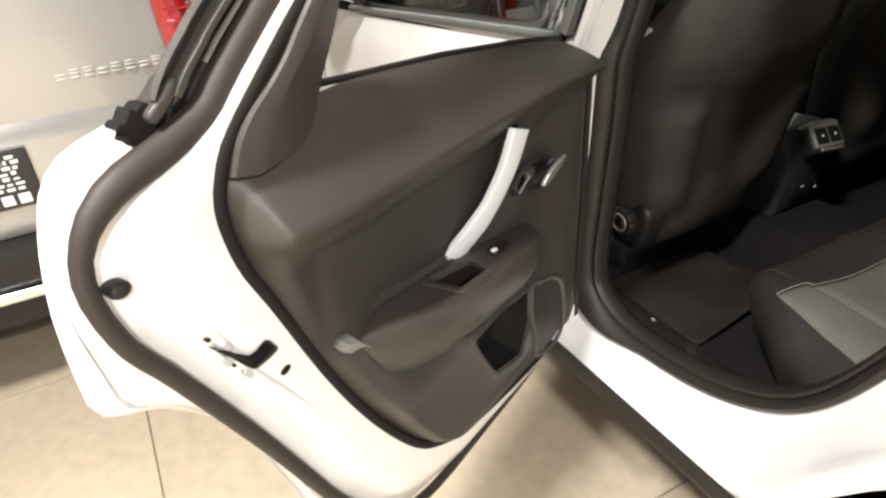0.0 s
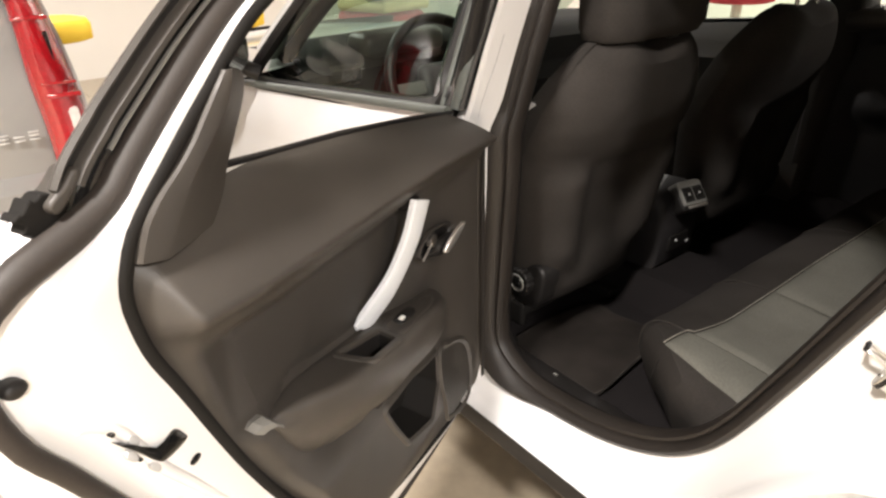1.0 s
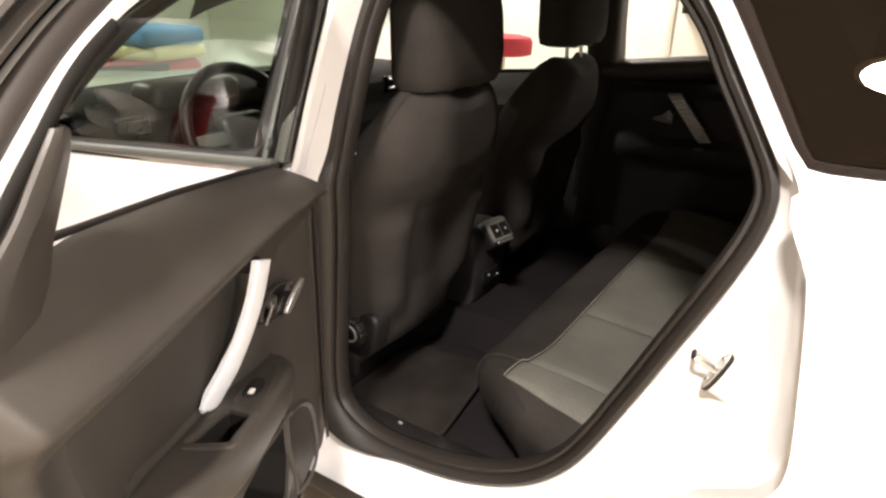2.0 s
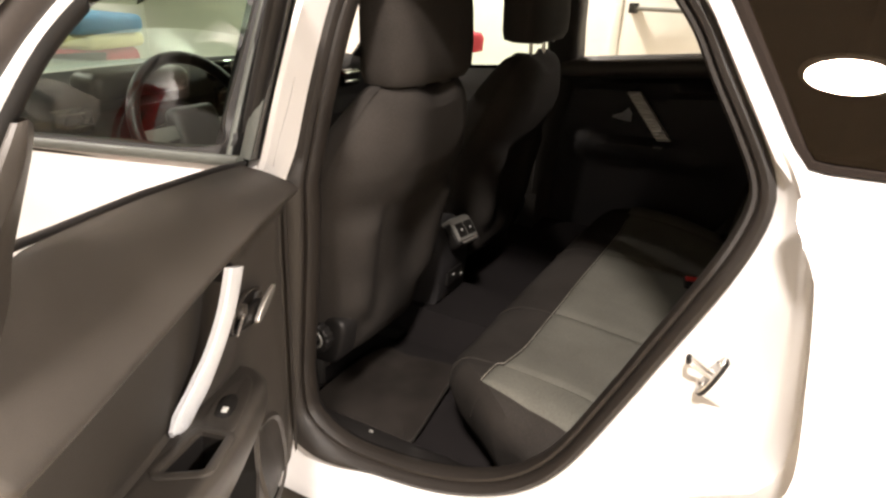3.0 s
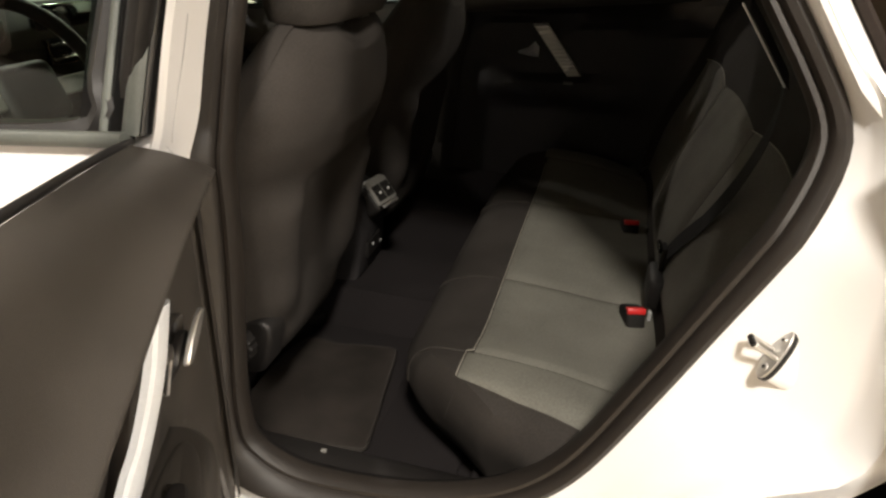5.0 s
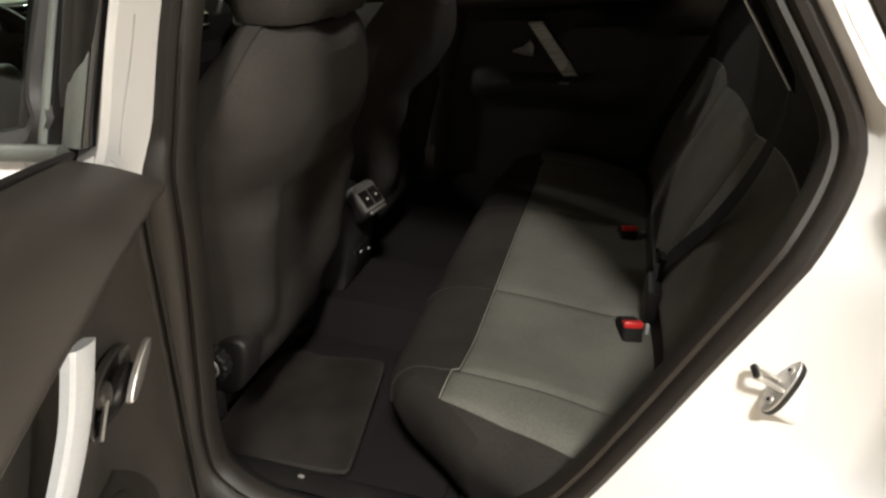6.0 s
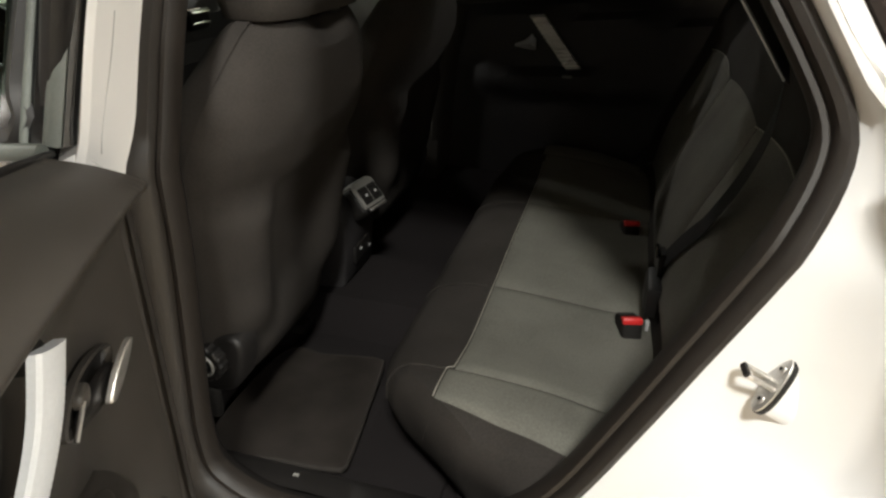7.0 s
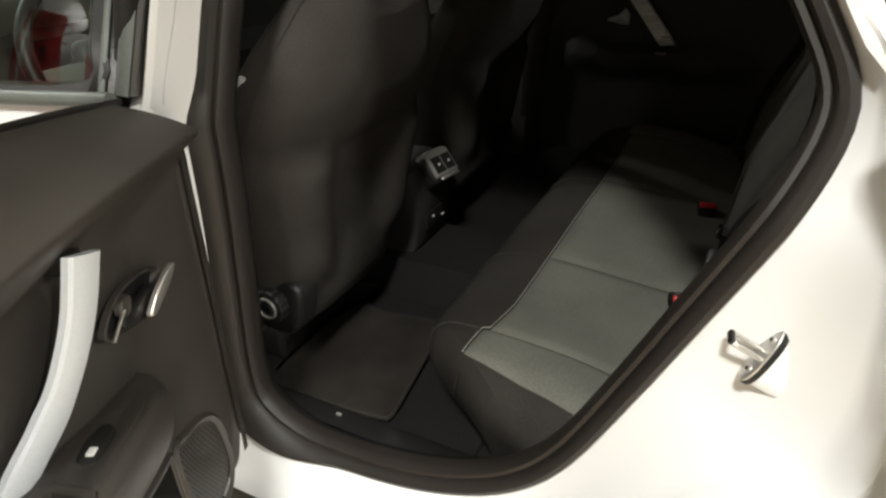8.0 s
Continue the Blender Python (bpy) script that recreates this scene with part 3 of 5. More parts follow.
    rows = [[(x, (side_y(z, -0.72) + 0.02) * sg, z) for z in np.linspace(1.08, 1.33, 6)] for x in (0.70 if sg < 0 else 0.87, 0.92, 0.96)]
    loft(bm, rows, False)
    part("rear_pillar_trim", bm, CARD2, car, "dark pillar trim")

# floor pan, tunnel, bulkhead
bm = B()
loft(bm, [[(x, y, z) for y, z in ((-0.62, 0.315), (-0.30, 0.30), (-0.15, 0.31), (-0.11, 0.40), (0.11, 0.40), (0.15, 0.31), (0.30, 0.30), (0.62, 0.315), (0.72, 0.45))] for x in np.linspace(-1.1, 0.5, 12)], False)
part("floor_carpet", bm, CARPET, car, "black floor carpet")
part("load_floor", block(B(), (0.45, -0.70, 0.28), (2.0, 0.70, 0.36), 0.01), CARPET, car)
part("parcel_shelf", block(B(), (1.02, -0.66, 1.02), (1.85, 0.66, 1.04), 0.008), CARPET, car)
part("bulkhead", block(B(), (-1.12, -0.74, 0.30), (-1.06, 0.74, 0.90), 0.01), BLACK, car)


# the closed rear door on the far side
def far_rear_door():
    rows = []
    for i in range(16):
        s = i / 15
        rows.append([(x, 0.848 + 0.042 * math.sin(s * math.pi) ** 0.8, 0.385 + (1.0 + 0.10 * (x - 0.09) - 0.385) * s) for x in np.linspace(0.088, 0.885, 20)])
    d = part("rear_door", loft(B(), rows, False), WHITE, car, "closed white rear door on the far side")
    rows = []
    for i in range(28):
        s = i / 27
        row = []
        for x in np.linspace(0.07, 0.90, 30):
            top = 1.035 + 0.055 * (x - 0.1) / 0.5
            z = 0.36 + (top - 0.36) * s
            y = 0.735 - 0.035 * ramp(0.955, 0.975, z) + 0.09 * ramp(0.985, 1.045, z)
            y -= 0.030 * ramp(0.70, 0.74, z) * ramp(0.80, 0.785, z) * ramp(0.12, 0.2, x) * ramp(0.75, 0.6, x)
            row.append((x, y, z))
        rows.append(row)
    # shade is put into the lining's colour; the near door's panel is paler
    part("door_lining", loft(B(), rows, False), SHADE_LINING, d, "door lining with an armrest, darkened for its shade")
    bm = B()
    rings, n = [], 14
    p0, p1 = np.array([0.329, 0.700, 0.957]), np.array([0.452, 0.708, 0.806])
    w = np.array([0.042, 0.0, 0.005])
    for i in range(2 * n + 1):
        a = p0 + (p1 - p0) * i / (2 * n)
        out = np.array([0, -0.028 if i % 2 else -0.019, 0])
        rings.append([a + out, a + w + out, a + w, a])
    loft(bm, rings, True, True, True)
    part("pull_strap", bm, LIT_SILVER, d, "ribbed silver pull strap", sharp=10)
    bm = B()
    loft(bm, [[(0.288, 0.705, 0.864), (0.288, 0.694, 0.868), (0.288, 0.705, 0.872)], [(0.318, 0.700, 0.860), (0.318, 0.676, 0.874), (0.318, 0.700, 0.884)], [(0.338, 0.700, 0.858), (0.338, 0.664, 0.880), (0.338, 0.700, 0.904)], [(0.352, 0.700, 0.858), (0.354, 0.676, 0.866), (0.352, 0.700, 0.888)]], True, True, True)
    # near-white colour in place of metal, for the lever's bright reflection
    part("release_lever", bm, STRAP, d, "release lever, whitened to look lit")
    part("switch", block(B(), (0.44, 0.682, 0.783), (0.47, 0.70, 0.789), 0.002), GREYPL, d)
    # sill roll in the paler panel plastic, for the light its top catches
    roll = [(x, 0.700, 1.008 + 0.11 * (x - 0.1)) for x in np.linspace(0.10, 0.80, 20)]
    part("sill_roll", tube(B(), roll, 0.036, 0.034), CARD, d, "soft sill roll, paler for the light on its top")
    win = smooth([(0.134, 1.060), (0.136, 1.047), (0.150, 1.0465), (0.27, 1.060), (0.40, 1.075), (0.55, 1.0925), (0.66, 1.105), (0.72, 1.118), (0.68, 1.20), (0.60, 1.28), (0.50, 1.325), (0.30, 1.34), (0.165, 1.33), (0.14, 1.2)], 110)
    lift = lambda x, z, dep: (x, -(side_y(z, -0.822) - dep), z)
    part("window_pane", patch(B(), win, (0.38, 1.19), 5, lambda x, z: lift(x, z, -0.01)), CLEAR, d, "clear side glass").visible_shadow = False
    bm = B()
    loft(bm, [[lift(x, z, q) for x, z in lp] for lp, q in ((inset(win, 0.0), -0.05), (inset(win, 0.004), 0.004), (inset(win, -0.02), 0.010), (inset(win, -0.06), 0.006), (inset(win, -0.07), -0.09), (inset(win, -0.02), -0.10))])
    part("window_frame", bm, SHADE_LINING, d, "black window surround")
    return d


far_rear_door()
bm = B()
tube(bm, [(0.05, 0.74, 0.40), (0.06, 0.735, 0.7), (0.085, 0.72, 0.98), (0.095, 0.66, 1.15), (0.11, 0.59, 1.38)], 0.055, 0.03)
part("middle_pillar_trim", bm, CARD2, car, "dark middle pillar trim")
bm = B()
tube(bm, [(0.03, -0.70, 0.40), (0.045, -0.70, 0.7), (0.06, -0.69, 0.98), (0.075, -0.64, 1.15), (0.09, -0.57, 1.38)], 0.05, 0.03)
part("middle_pillar_trim", bm, CARD2, car, "dark middle pillar trim")


# ---- the open rear door ----
OPEN = pose(0.082, -0.822, 0, 0, 0, -63)


def up_lean(z, w, u=0.6):
    w += (max(w, 0.005) - w) * ramp(1.085, 1.12, z) * ramp(0.45, 0.55, u)
    return w * (1 - 0.75 * ramp(0.16, 0.10, u) * ramp(0.98, 1.02, z)) + (0.10 + 0.20 * ramp(0.4, 0.1, u)) * max(z - 1.02, 0.0)


EDGE = smooth([(0.0, 0.70), (-0.005, 0.45), (0.02, 0.365), (0.12, 0.35), (0.32, 0.35), (0.50, 0.355), (0.59, 0.38), (0.64, 0.47), (0.680, 0.600), (0.726, 0.731), (0.788, 0.820), (0.843, 0.858),
               (0.849, 0.885), (0.845, 0.967), (0.828, 1.042), (0.808, 1.078), (0.760, 1.106), (0.688, 1.172), (0.618, 1.228), (0.54, 1.278), (0.45, 1.322), (0.35, 1.340), (0.2, 1.340),
               (0.065, 1.335), (0.022, 1.22), (0.002, 1.05), (0.0, 0.9)], 200)


def matched_to(base, points, c):
    dense = smooth(points, 1600)
    c = np.array(c)
    ang = np.arctan2(dense[:, 1] - c[1], dense[:, 0] - c[0])
    out = []
    for q in base:
        a = math.atan2(q[1] - c[1], q[0] - c[0])
        out.append(dense[int(np.argmin(np.abs((ang - a + math.pi) % (2 * math.pi) - math.pi)))])
    return np.array(out)


DC = (0.42, 0.86)
SEAL = matched_to(EDGE, [(0.035, 0.70), (0.03, 0.50), (0.06, 0.43), (0.15, 0.41), (0.32, 0.41), (0.48, 0.415), (0.575, 0.455), (0.625, 0.525), (0.663, 0.592), (0.690, 0.655), (0.732, 0.755), (0.767, 0.833),
                         (0.802, 0.908), (0.824, 0.952), (0.835, 1.006), (0.826, 1.046), (0.800, 1.073), (0.751, 1.089), (0.716, 1.104), (0.689, 1.131), (0.602, 1.205), (0.527, 1.252), (0.45, 1.288), (0.35, 1.305),
                         (0.22, 1.305), (0.10, 1.29), (0.040, 1.2), (0.020, 1.05), (0.02, 0.9)], DC)
RIM = matched_to(EDGE, [(0.0, 0.72), (0.005, 0.55), (0.035, 0.475), (0.11, 0.440), (0.25, 0.452), (0.40, 0.482), (0.48, 0.520), (0.535, 0.570), (0.60, 0.672), (0.655, 0.785), (0.705, 0.915), (0.728, 0.975),
                        (0.735, 1.03), (0.727, 1.062), (0.716, 1.082), (0.682, 1.116), (0.627, 1.167), (0.56, 1.222), (0.46, 1.266), (0.36, 1.286), (0.25, 1.288), (0.12, 1.275), (0.062, 1.2), (0.040, 1.03), (0.01, 0.9)], DC)
dlift = lambda lp, w: [(u, up_lean(z, w, u), z) for u, z in lp]
blend = lambda a, b, s: a + (b - a) * s
bm = B()
loft(bm, [dlift(inset(EDGE, 0.012), -0.042), dlift(EDGE, -0.036), dlift(EDGE, -0.026), dlift(inset(EDGE, 0.004), -0.020), dlift(blend(EDGE, SEAL, 0.27), -0.0175), dlift(blend(EDGE, SEAL, 0.30), -0.0225), dlift(blend(EDGE, SEAL, 0.32), -0.0225), dlift(blend(EDGE, SEAL, 0.36), -0.012), dlift(blend(EDGE, SEAL, 0.7), 0.010),
          dlift(SEAL, 0.022), dlift(blend(SEAL, RIM, 0.25), 0.030), dlift(blend(SEAL, RIM, 0.36), 0.044), dlift(blend(SEAL, RIM, 0.6), 0.050), dlift(inset(RIM, 0.001), 0.051), dlift(inset(RIM, 0.006), 0.040), dlift(inset(RIM, 0.02), 0.020)])
bmesh.ops.delete(bm, geom=[f for f in bm.faces if f.calc_center_median().x < 0.14 and f.calc_center_median().z > 0.985], context="FACES")
rd = part("rear_door", bm, WHITE, car, "open white rear door, seen from its lined inner side")
rd.matrix_basis = OPEN


def dpart(name, bm, mat, label="", sharp=40):
    return part(name, bm, mat, rd, label, sharp)


# outer skin of the door, below its window
OUT = smooth([(0.0, 0.70), (-0.005, 0.45), (0.02, 0.365), (0.12, 0.35), (0.32, 0.35), (0.50, 0.355), (0.59, 0.38), (0.64, 0.47), (0.680, 0.600), (0.726, 0.731), (0.782, 0.822), (0.828, 0.858),
              (0.836, 0.885), (0.833, 0.960), (0.818, 1.005), (0.790, 1.022), (0.60, 1.015), (0.35, 0.995), (0.03, 0.955), (0.012, 0.9)], 160)
dpart("outer_skin", patch(B(), OUT, (0.40, 0.72), 12, lambda u, z: (u, -0.044 - 0.045 * math.sin(min(max((z - 0.36) / 0.68, 0), 1) * math.pi) * ramp(-0.02, 0.1, u) * ramp(0.78, 0.52, u), z)), WHITE)
low = smooth([(0.0, 0.40), (0.10, 0.352), (0.32, 0.350), (0.52, 0.356), (0.60, 0.40)], 40, False)
dpart("lower_cladding", tube(B(), [(u, -0.052, z + 0.012) for u, z in low], 0.022, 0.04), BLACK, "black plastic cladding strip")
# rubber seal round the inner frame
keep = [i for i, q in enumerate(SEAL) if not (q[0] < 0.16 and q[1] > 0.95)]
cut = next((i for i in range(1, len(keep)) if keep[i] - keep[i - 1] > 1), 0)
keep = keep[cut:] + keep[:cut]
bm = B()
nrm2 = inset(SEAL, -1.0) - SEAL
loops = []
for i in keep:
    u, z = SEAL[i]
    rad = 0.0085 + 0.0050 * ramp(1.03, 1.09, z)
    c = SEAL[i] + nrm2[i] * (0.0125 - rad)
    loops.append([(c[0] + nrm2[i][0] * rad * math.cos(a), up_lean(c[1], 0.032 + (rad - 0.001) * math.sin(a)), c[1] + nrm2[i][1] * rad * math.cos(a)) for a in np.linspace(0, 2 * math.pi, 14, endpoint=False)])
dpart("door_seal", loft(bm, loops, True, True, True), SEALR, "thick dark rubber seal")
# ribbed rubber channels along the frame's outer edge
run = smooth([(0.768, 1.104), (0.751, 1.133), (0.738, 1.149), (0.721, 1.165), (0.705, 1.180), (0.633, 1.238), (0.555, 1.286), (0.46, 1.328), (0.35, 1.345), (0.2, 1.345), (0.09, 1.330)], 100, False)
tng = np.gradient(run, axis=0)
tng /= np.linalg.norm(tng, axis=1)[:, None]
rin = np.stack([-tng[:, 1], tng[:, 0]], 1)


def along(off, w, a=0, b=100):
    return [(u, up_lean(z, w), z) for u, z in (run + rin * off)[a:b]]


dpart("outer_channel", loft(B(), [along(o, w, 3) for o, w in ((0.016, 0.004), (0.004, 0.022), (0.0, 0.030), (0.003, 0.033), (0.0058, 0.031), (0.0066, 0.020))], False), CARD, "dark outer channel lip")
dpart("glass_channel", loft(B(), [along(o, w) for o, w in ((0.005, 0.026), (0.010, 0.025), (0.016, 0.027))], False), BLACK, "black window channel rubber")
dpart("inner_channel", loft(B(), [along(o, w, 4) for o, w in ((0.0135, 0.020), (0.014, 0.031), (0.017, 0.035), (0.0215, 0.035), (0.0235, 0.031), (0.024, 0.022))], False), CARD, "dark inner channel lip")
dpart("channel_groove", loft(B(), [along(o, w) for o, w in ((0.022, 0.027), (0.027, 0.027), (0.032, 0.027))], False), GLOSS)
dpart("frame_bead", tube(B(), along(0.0290, 0.032, 9), 0.0014, 0.003, up=(0, 1, 0)), GREYPL, "thin grey bead")
tip = smooth([(0.783, 1.110), (0.779, 1.114), (0.776, 1.1135), (0.770, 1.121), (0.766, 1.119), (0.760, 1.122), (0.748, 1.117), (0.742, 1.108), (0.752, 1.097), (0.763, 1.091), (0.771, 1.0915), (0.774, 1.097), (0.779, 1.099), (0.776, 1.105)], 56)
dpart("channel_end", slab(B(), tip, lambda u, z, d: (u, up_lean(z, d), z), 0.027, 0.012, 0.002), GRILLE, "torn black rubber end piece")
dpart("channel_flap", slab(B(), smooth([(0.762, 1.114), (0.749, 1.124), (0.738, 1.134), (0.733, 1.130), (0.741, 1.118), (0.756, 1.106)], 30), lambda u, z, d: (u, up_lean(z, d), z), 0.034, 0.01, 0.003), CARD)


# lined inner panel
def crease(u):
    return float(np.interp(u, [0.0, 0.1, 0.24, 0.36, 0.54, 0.63, 0.712, 0.74], [0.962, 0.972, 0.981, 0.985, 0.989, 0.991, 0.997, 1.0]))


def glass_line(u):
    return float(np.interp(u, [0.0, 0.065, 0.116, 0.2, 0.36, 0.50, 0.58, 0.66], [0.99, 1.002, 1.012, 1.026, 1.050, 1.066, 1.076, 1.082]))


PANEL = smooth([(0.018, 0.72), (0.018, 0.55), (0.042, 0.478), (0.11, 0.444), (0.25, 0.456), (0.40, 0.486), (0.48, 0.523), (0.533, 0.572), (0.598, 0.672), (0.652, 0.785), (0.702, 0.915), (0.724, 0.975),
                (0.733, 1.03), (0.731, 1.056), (0.722, 1.066), (0.70, 1.062), (0.65, 1.068), (0.60, 1.074), (0.50, 1.068), (0.36, 1.051), (0.2, 1.027), (0.10, 1.010), (0.045, 0.996), (0.022, 0.93)], 340)
PC = np.array((0.36, 0.80))


def hollow(u, z):
    """How far a place lies inside the panel's dished middle, 0 at its borders."""
    d = np.hypot(PANEL[:, 0] - u, PANEL[:, 1] - z).min()
    return ramp(0.0, 0.14, d) * ramp(0.99, 0.90, z)


def panel_w(u, z):
    f = hollow(u, z)
    return panel_rise(u + 0.035 * f, z + 0.026 * f) - 0.018 * f


def panel_rise(u, z):
    c, g = crease(u), glass_line(u)
    w = 0.072
    if z > c:
        s = (z - c) / max(g - c, 1e-3)
        s = min(max(s, 0), 1)
        w = 0.076 * (1 - s) ** 0.72 + 0.014
    else:
        d = c - z
        w = 0.090 - 0.020 * ramp(0.0, 0.030, d) - 0.016 * ramp(0.012, 0.055, d)
    # the sunk middle, and the swelling below the armrest
    w -= 0.014 * ramp(0.955, 0.935, z) * ramp(0.79, 0.83, z) * ramp(0.23, 0.30, u) * ramp(0.69, 0.64, u)
    w += 0.018 * ramp(0.74, 0.66, z) * ramp(0.45, 0.53, z) * ramp(0.12, 0.3, u)
    return w


SIDE = np.array([q for q in PANEL if not (q[1] > 0.99 and q[0] < 0.722)])


def panel_h(u, z):
    """The panel's height with its chamfered outer border."""
    d = np.hypot(SIDE[:, 0] - u, SIDE[:, 1] - z).min()
    lim = 0.012 + 0.022 * ramp(0.45, 0.60, u)
    edge = ramp(0.0, lim, d) if u > 0.5 else math.sin(min(d / lim, 1.0) * math.pi / 2)
    w = panel_w(u, z)
    top = z > crease(u) - 0.01 and u < 0.5
    low = 0.040 + 0.022 * ramp(0.10, 0.05, u)
    return (u, w if top else low + (w - low) * edge, z)


DISH = np.array((-0.035, -0.026))
POCK = smooth(cornered([(0.386, 0.646), (0.300, 0.648), (0.204, 0.632), (0.203, 0.566), (0.253, 0.527), (0.338, 0.549)], 0.12), 90)


def inside(lp, u, z):
    a, b = lp, np.roll(lp, 1, 0)
    hit = ((a[:, 1] > z) != (b[:, 1] > z)) & (u < (b[:, 0] - a[:, 0]) * (z - a[:, 1]) / (b[:, 1] - a[:, 1] + 1e-12) + a[:, 0])
    return int(hit.sum()) % 2 == 1


ARM = smooth([(0.607, 0.800), (0.585, 0.804), (0.52, 0.800), (0.46, 0.793), (0.40, 0.788), (0.33, 0.779), (0.28, 0.768), (0.21, 0.752), (0.196, 0.70), (0.196, 0.652), (0.27, 0.656), (0.394, 0.662),
              (0.424, 0.664), (0.469, 0.678), (0.510, 0.693), (0.551, 0.714), (0.571, 0.733), (0.587, 0.762)], 160)
bm = patch(B(), PANEL, PC, 104, panel_h)
cut_a, cut_p = inset(ARM, 0.012), inset(POCK, -0.002)
bmesh.ops.delete(bm, geom=[f for f in bm.faces if inside(cut_a, f.calc_center_median().x, f.calc_center_median().z) or inside(cut_p, f.calc_center_median().x, f.calc_center_median().z)], context="FACES")
dpart("panel", bm, CARD, "dark grained plastic panel", 60)
dpart("panel_edge", tube(B(), [(u, up_lean(z, 0.050), z) for u, z in inset(RIM, 0.003) if u > 0.10 and (z < 1.0 or u > 0.52)], 0.0065, 0.005, up=(0, 1, 0)), GRILLE, "black gap seal")
# cloth insert
INS = DISH + smooth([(0.655, 0.945), (0.60, 0.950), (0.50, 0.958), (0.417, 0.956), (0.345, 0.946), (0.30, 0.928), (0.31, 0.885), (0.36, 0.842), (0.42, 0.822), (0.50, 0.826), (0.58, 0.84), (0.622, 0.82), (0.642, 0.84)], 90)
dpart("insert", patch(B(), INS, (0.445, 0.859), 10, lambda u, z: (u, panel_w(u, z) + 0.0018 * ramp(0.0, 0.010, np.hypot(INS[:, 0] - u, INS[:, 1] - z).min()) - 0.0005, z)), CARD2, "soft dark insert")
# corner cover beside the window: two flat faces with a crisp fold
steps = np.linspace(0, 1, 25)


def edge_line(points, w):
    p = smooth(points, 25, False)
    return [(u, up_lean(z, w), z) for u, z in p]


near = edge_line([(0.721, 1.054), (0.710, 1.080), (0.694, 1.098), (0.672, 1.114), (0.653, 1.131), (0.638, 1.149), (0.611, 1.179)], 0.056)
fold = edge_line([(0.696, 1.047), (0.6734, 1.0846), (0.6513, 1.1113), (0.6275, 1.1355), (0.611, 1.158), (0.605, 1.180)], 0.061)
side = [(u, up_lean(z, w), z) for u, z, w in smooth([(0.632, 1.048, 0.047), (0.611, 1.068, 0.042), (0.598, 1.0905, 0.038), (0.584, 1.1125, 0.036), (0.573, 1.134, 0.036), (0.568, 1.152, 0.038), (0.577, 1.170, 0.046), (0.605, 1.181, 0.059)], 25, False)]
mixp = lambda a, b, s, lift: [tuple(np.array(p) * (1 - s) + np.array(q) * s + np.array((0, lift, 0))) for p, q in zip(a, b)]
back = lambda ln, du, w: [(u + du, up_lean(z, w), z) for u, _, z in ln]
bm = loft(B(), [back(near, 0.0, 0.02), near, mixp(near, fold, 0.12, 0.002), mixp(near, fold, 0.5, 0.0015), mixp(near, fold, 0.94, 0.0), mixp(fold, side, 0.04, 0.0), mixp(fold, side, 0.5, 0.001), mixp(fold, side, 0.96, 0.0), side, back(side, -0.001, 0.0)], False)
bmesh.ops.remove_doubles(bm, verts=bm.verts, dist=1e-5)
dpart("corner_cover", bm, CARD, "dark plastic corner cover", 14)
bm = loft(B(), [back(side, 0.0015, 0.034), back(side, -0.001, 0.032), back(side, -0.003, 0.012), back(side, -0.002, -0.02)], False)
dpart("glass_run", bm, BLACK, "black glass run")
foot = smooth([(0.7225, 1.054), (0.711, 1.0495), (0.698, 1.0465), (0.665, 1.0480), (0.636, 1.0500)], 24, False)
dpart("cover_joint", tube(B(), [(u, panel_h(u, z)[1] + 0.0004, z) for u, z in foot], 0.0008), CARD2)
dpart("front_upright", tube(B(), [(-0.030 + 0.12 * (z - 1.0) + 0.12 * ramp(1.24, 1.33, z) ** 2, up_lean(z, 0.0, 0.02), z) for z in np.linspace(0.96, 1.325, 24)], 0.022, 0.014, up=(0, 1, 0)), BLACK, "black window frame upright")
# waist rubber at the glass slot
dpart("waist_rubber", tube(B(), [(u, 0.009, glass_line(u) + 0.003) for u in np.linspace(0.03, 0.61, 40)], 0.004, 0.004), BLACK, "black waist rubber")
# upright trim along the hinge side
bm = B()
loft(bm, [[(-0.030, -0.01, z) for z in np.linspace(0.46, 0.962, 20)], [(-0.022, 0.03, z) for z in np.linspace(0.46, 0.962, 20)], [(0.004, 0.058, z) for z in np.linspace(0.46, 0.962, 20)], [(0.020, 0.066, z) for z in np.linspace(0.46, 0.962, 20)], [(0.032, 0.064, z) for z in np.linspace(0.46, 0.962, 20)]], False)
dpart("hinge_side_trim", bm, CARD2)

# armrest: a level shelf with a rounded outer edge and a side that curves back to the panel


def shelf_z(u):
    return float(np.interp(u, [0.19, 0.21, 0.28, 0.33, 0.40, 0.46, 0.52, 0.555, 0.585, 0.605], [0.748, 0.752, 0.768, 0.779, 0.788, 0.793, 0.800, 0.804, 0.804, 0.800]))


OUT = smooth([(0.196, 0.034), (0.199, 0.056), (0.212, 0.073), (0.240, 0.086), (0.30, 0.095), (0.36, 0.1005), (0.42, 0.1005), (0.47, 0.096), (0.52, 0.084), (0.56, 0.068), (0.59, 0.053), (0.607, 0.044)], 70, False)


def shelf_low(u):
    return float(np.interp(u, [0.19, 0.27, 0.337, 0.394, 0.424, 0.469, 0.510, 0.551, 0.571, 0.587, 0.598, 0.607], [0.650, 0.656, 0.662, 0.662, 0.664, 0.678, 0.693, 0.714, 0.733, 0.762, 0.785, 0.797]))


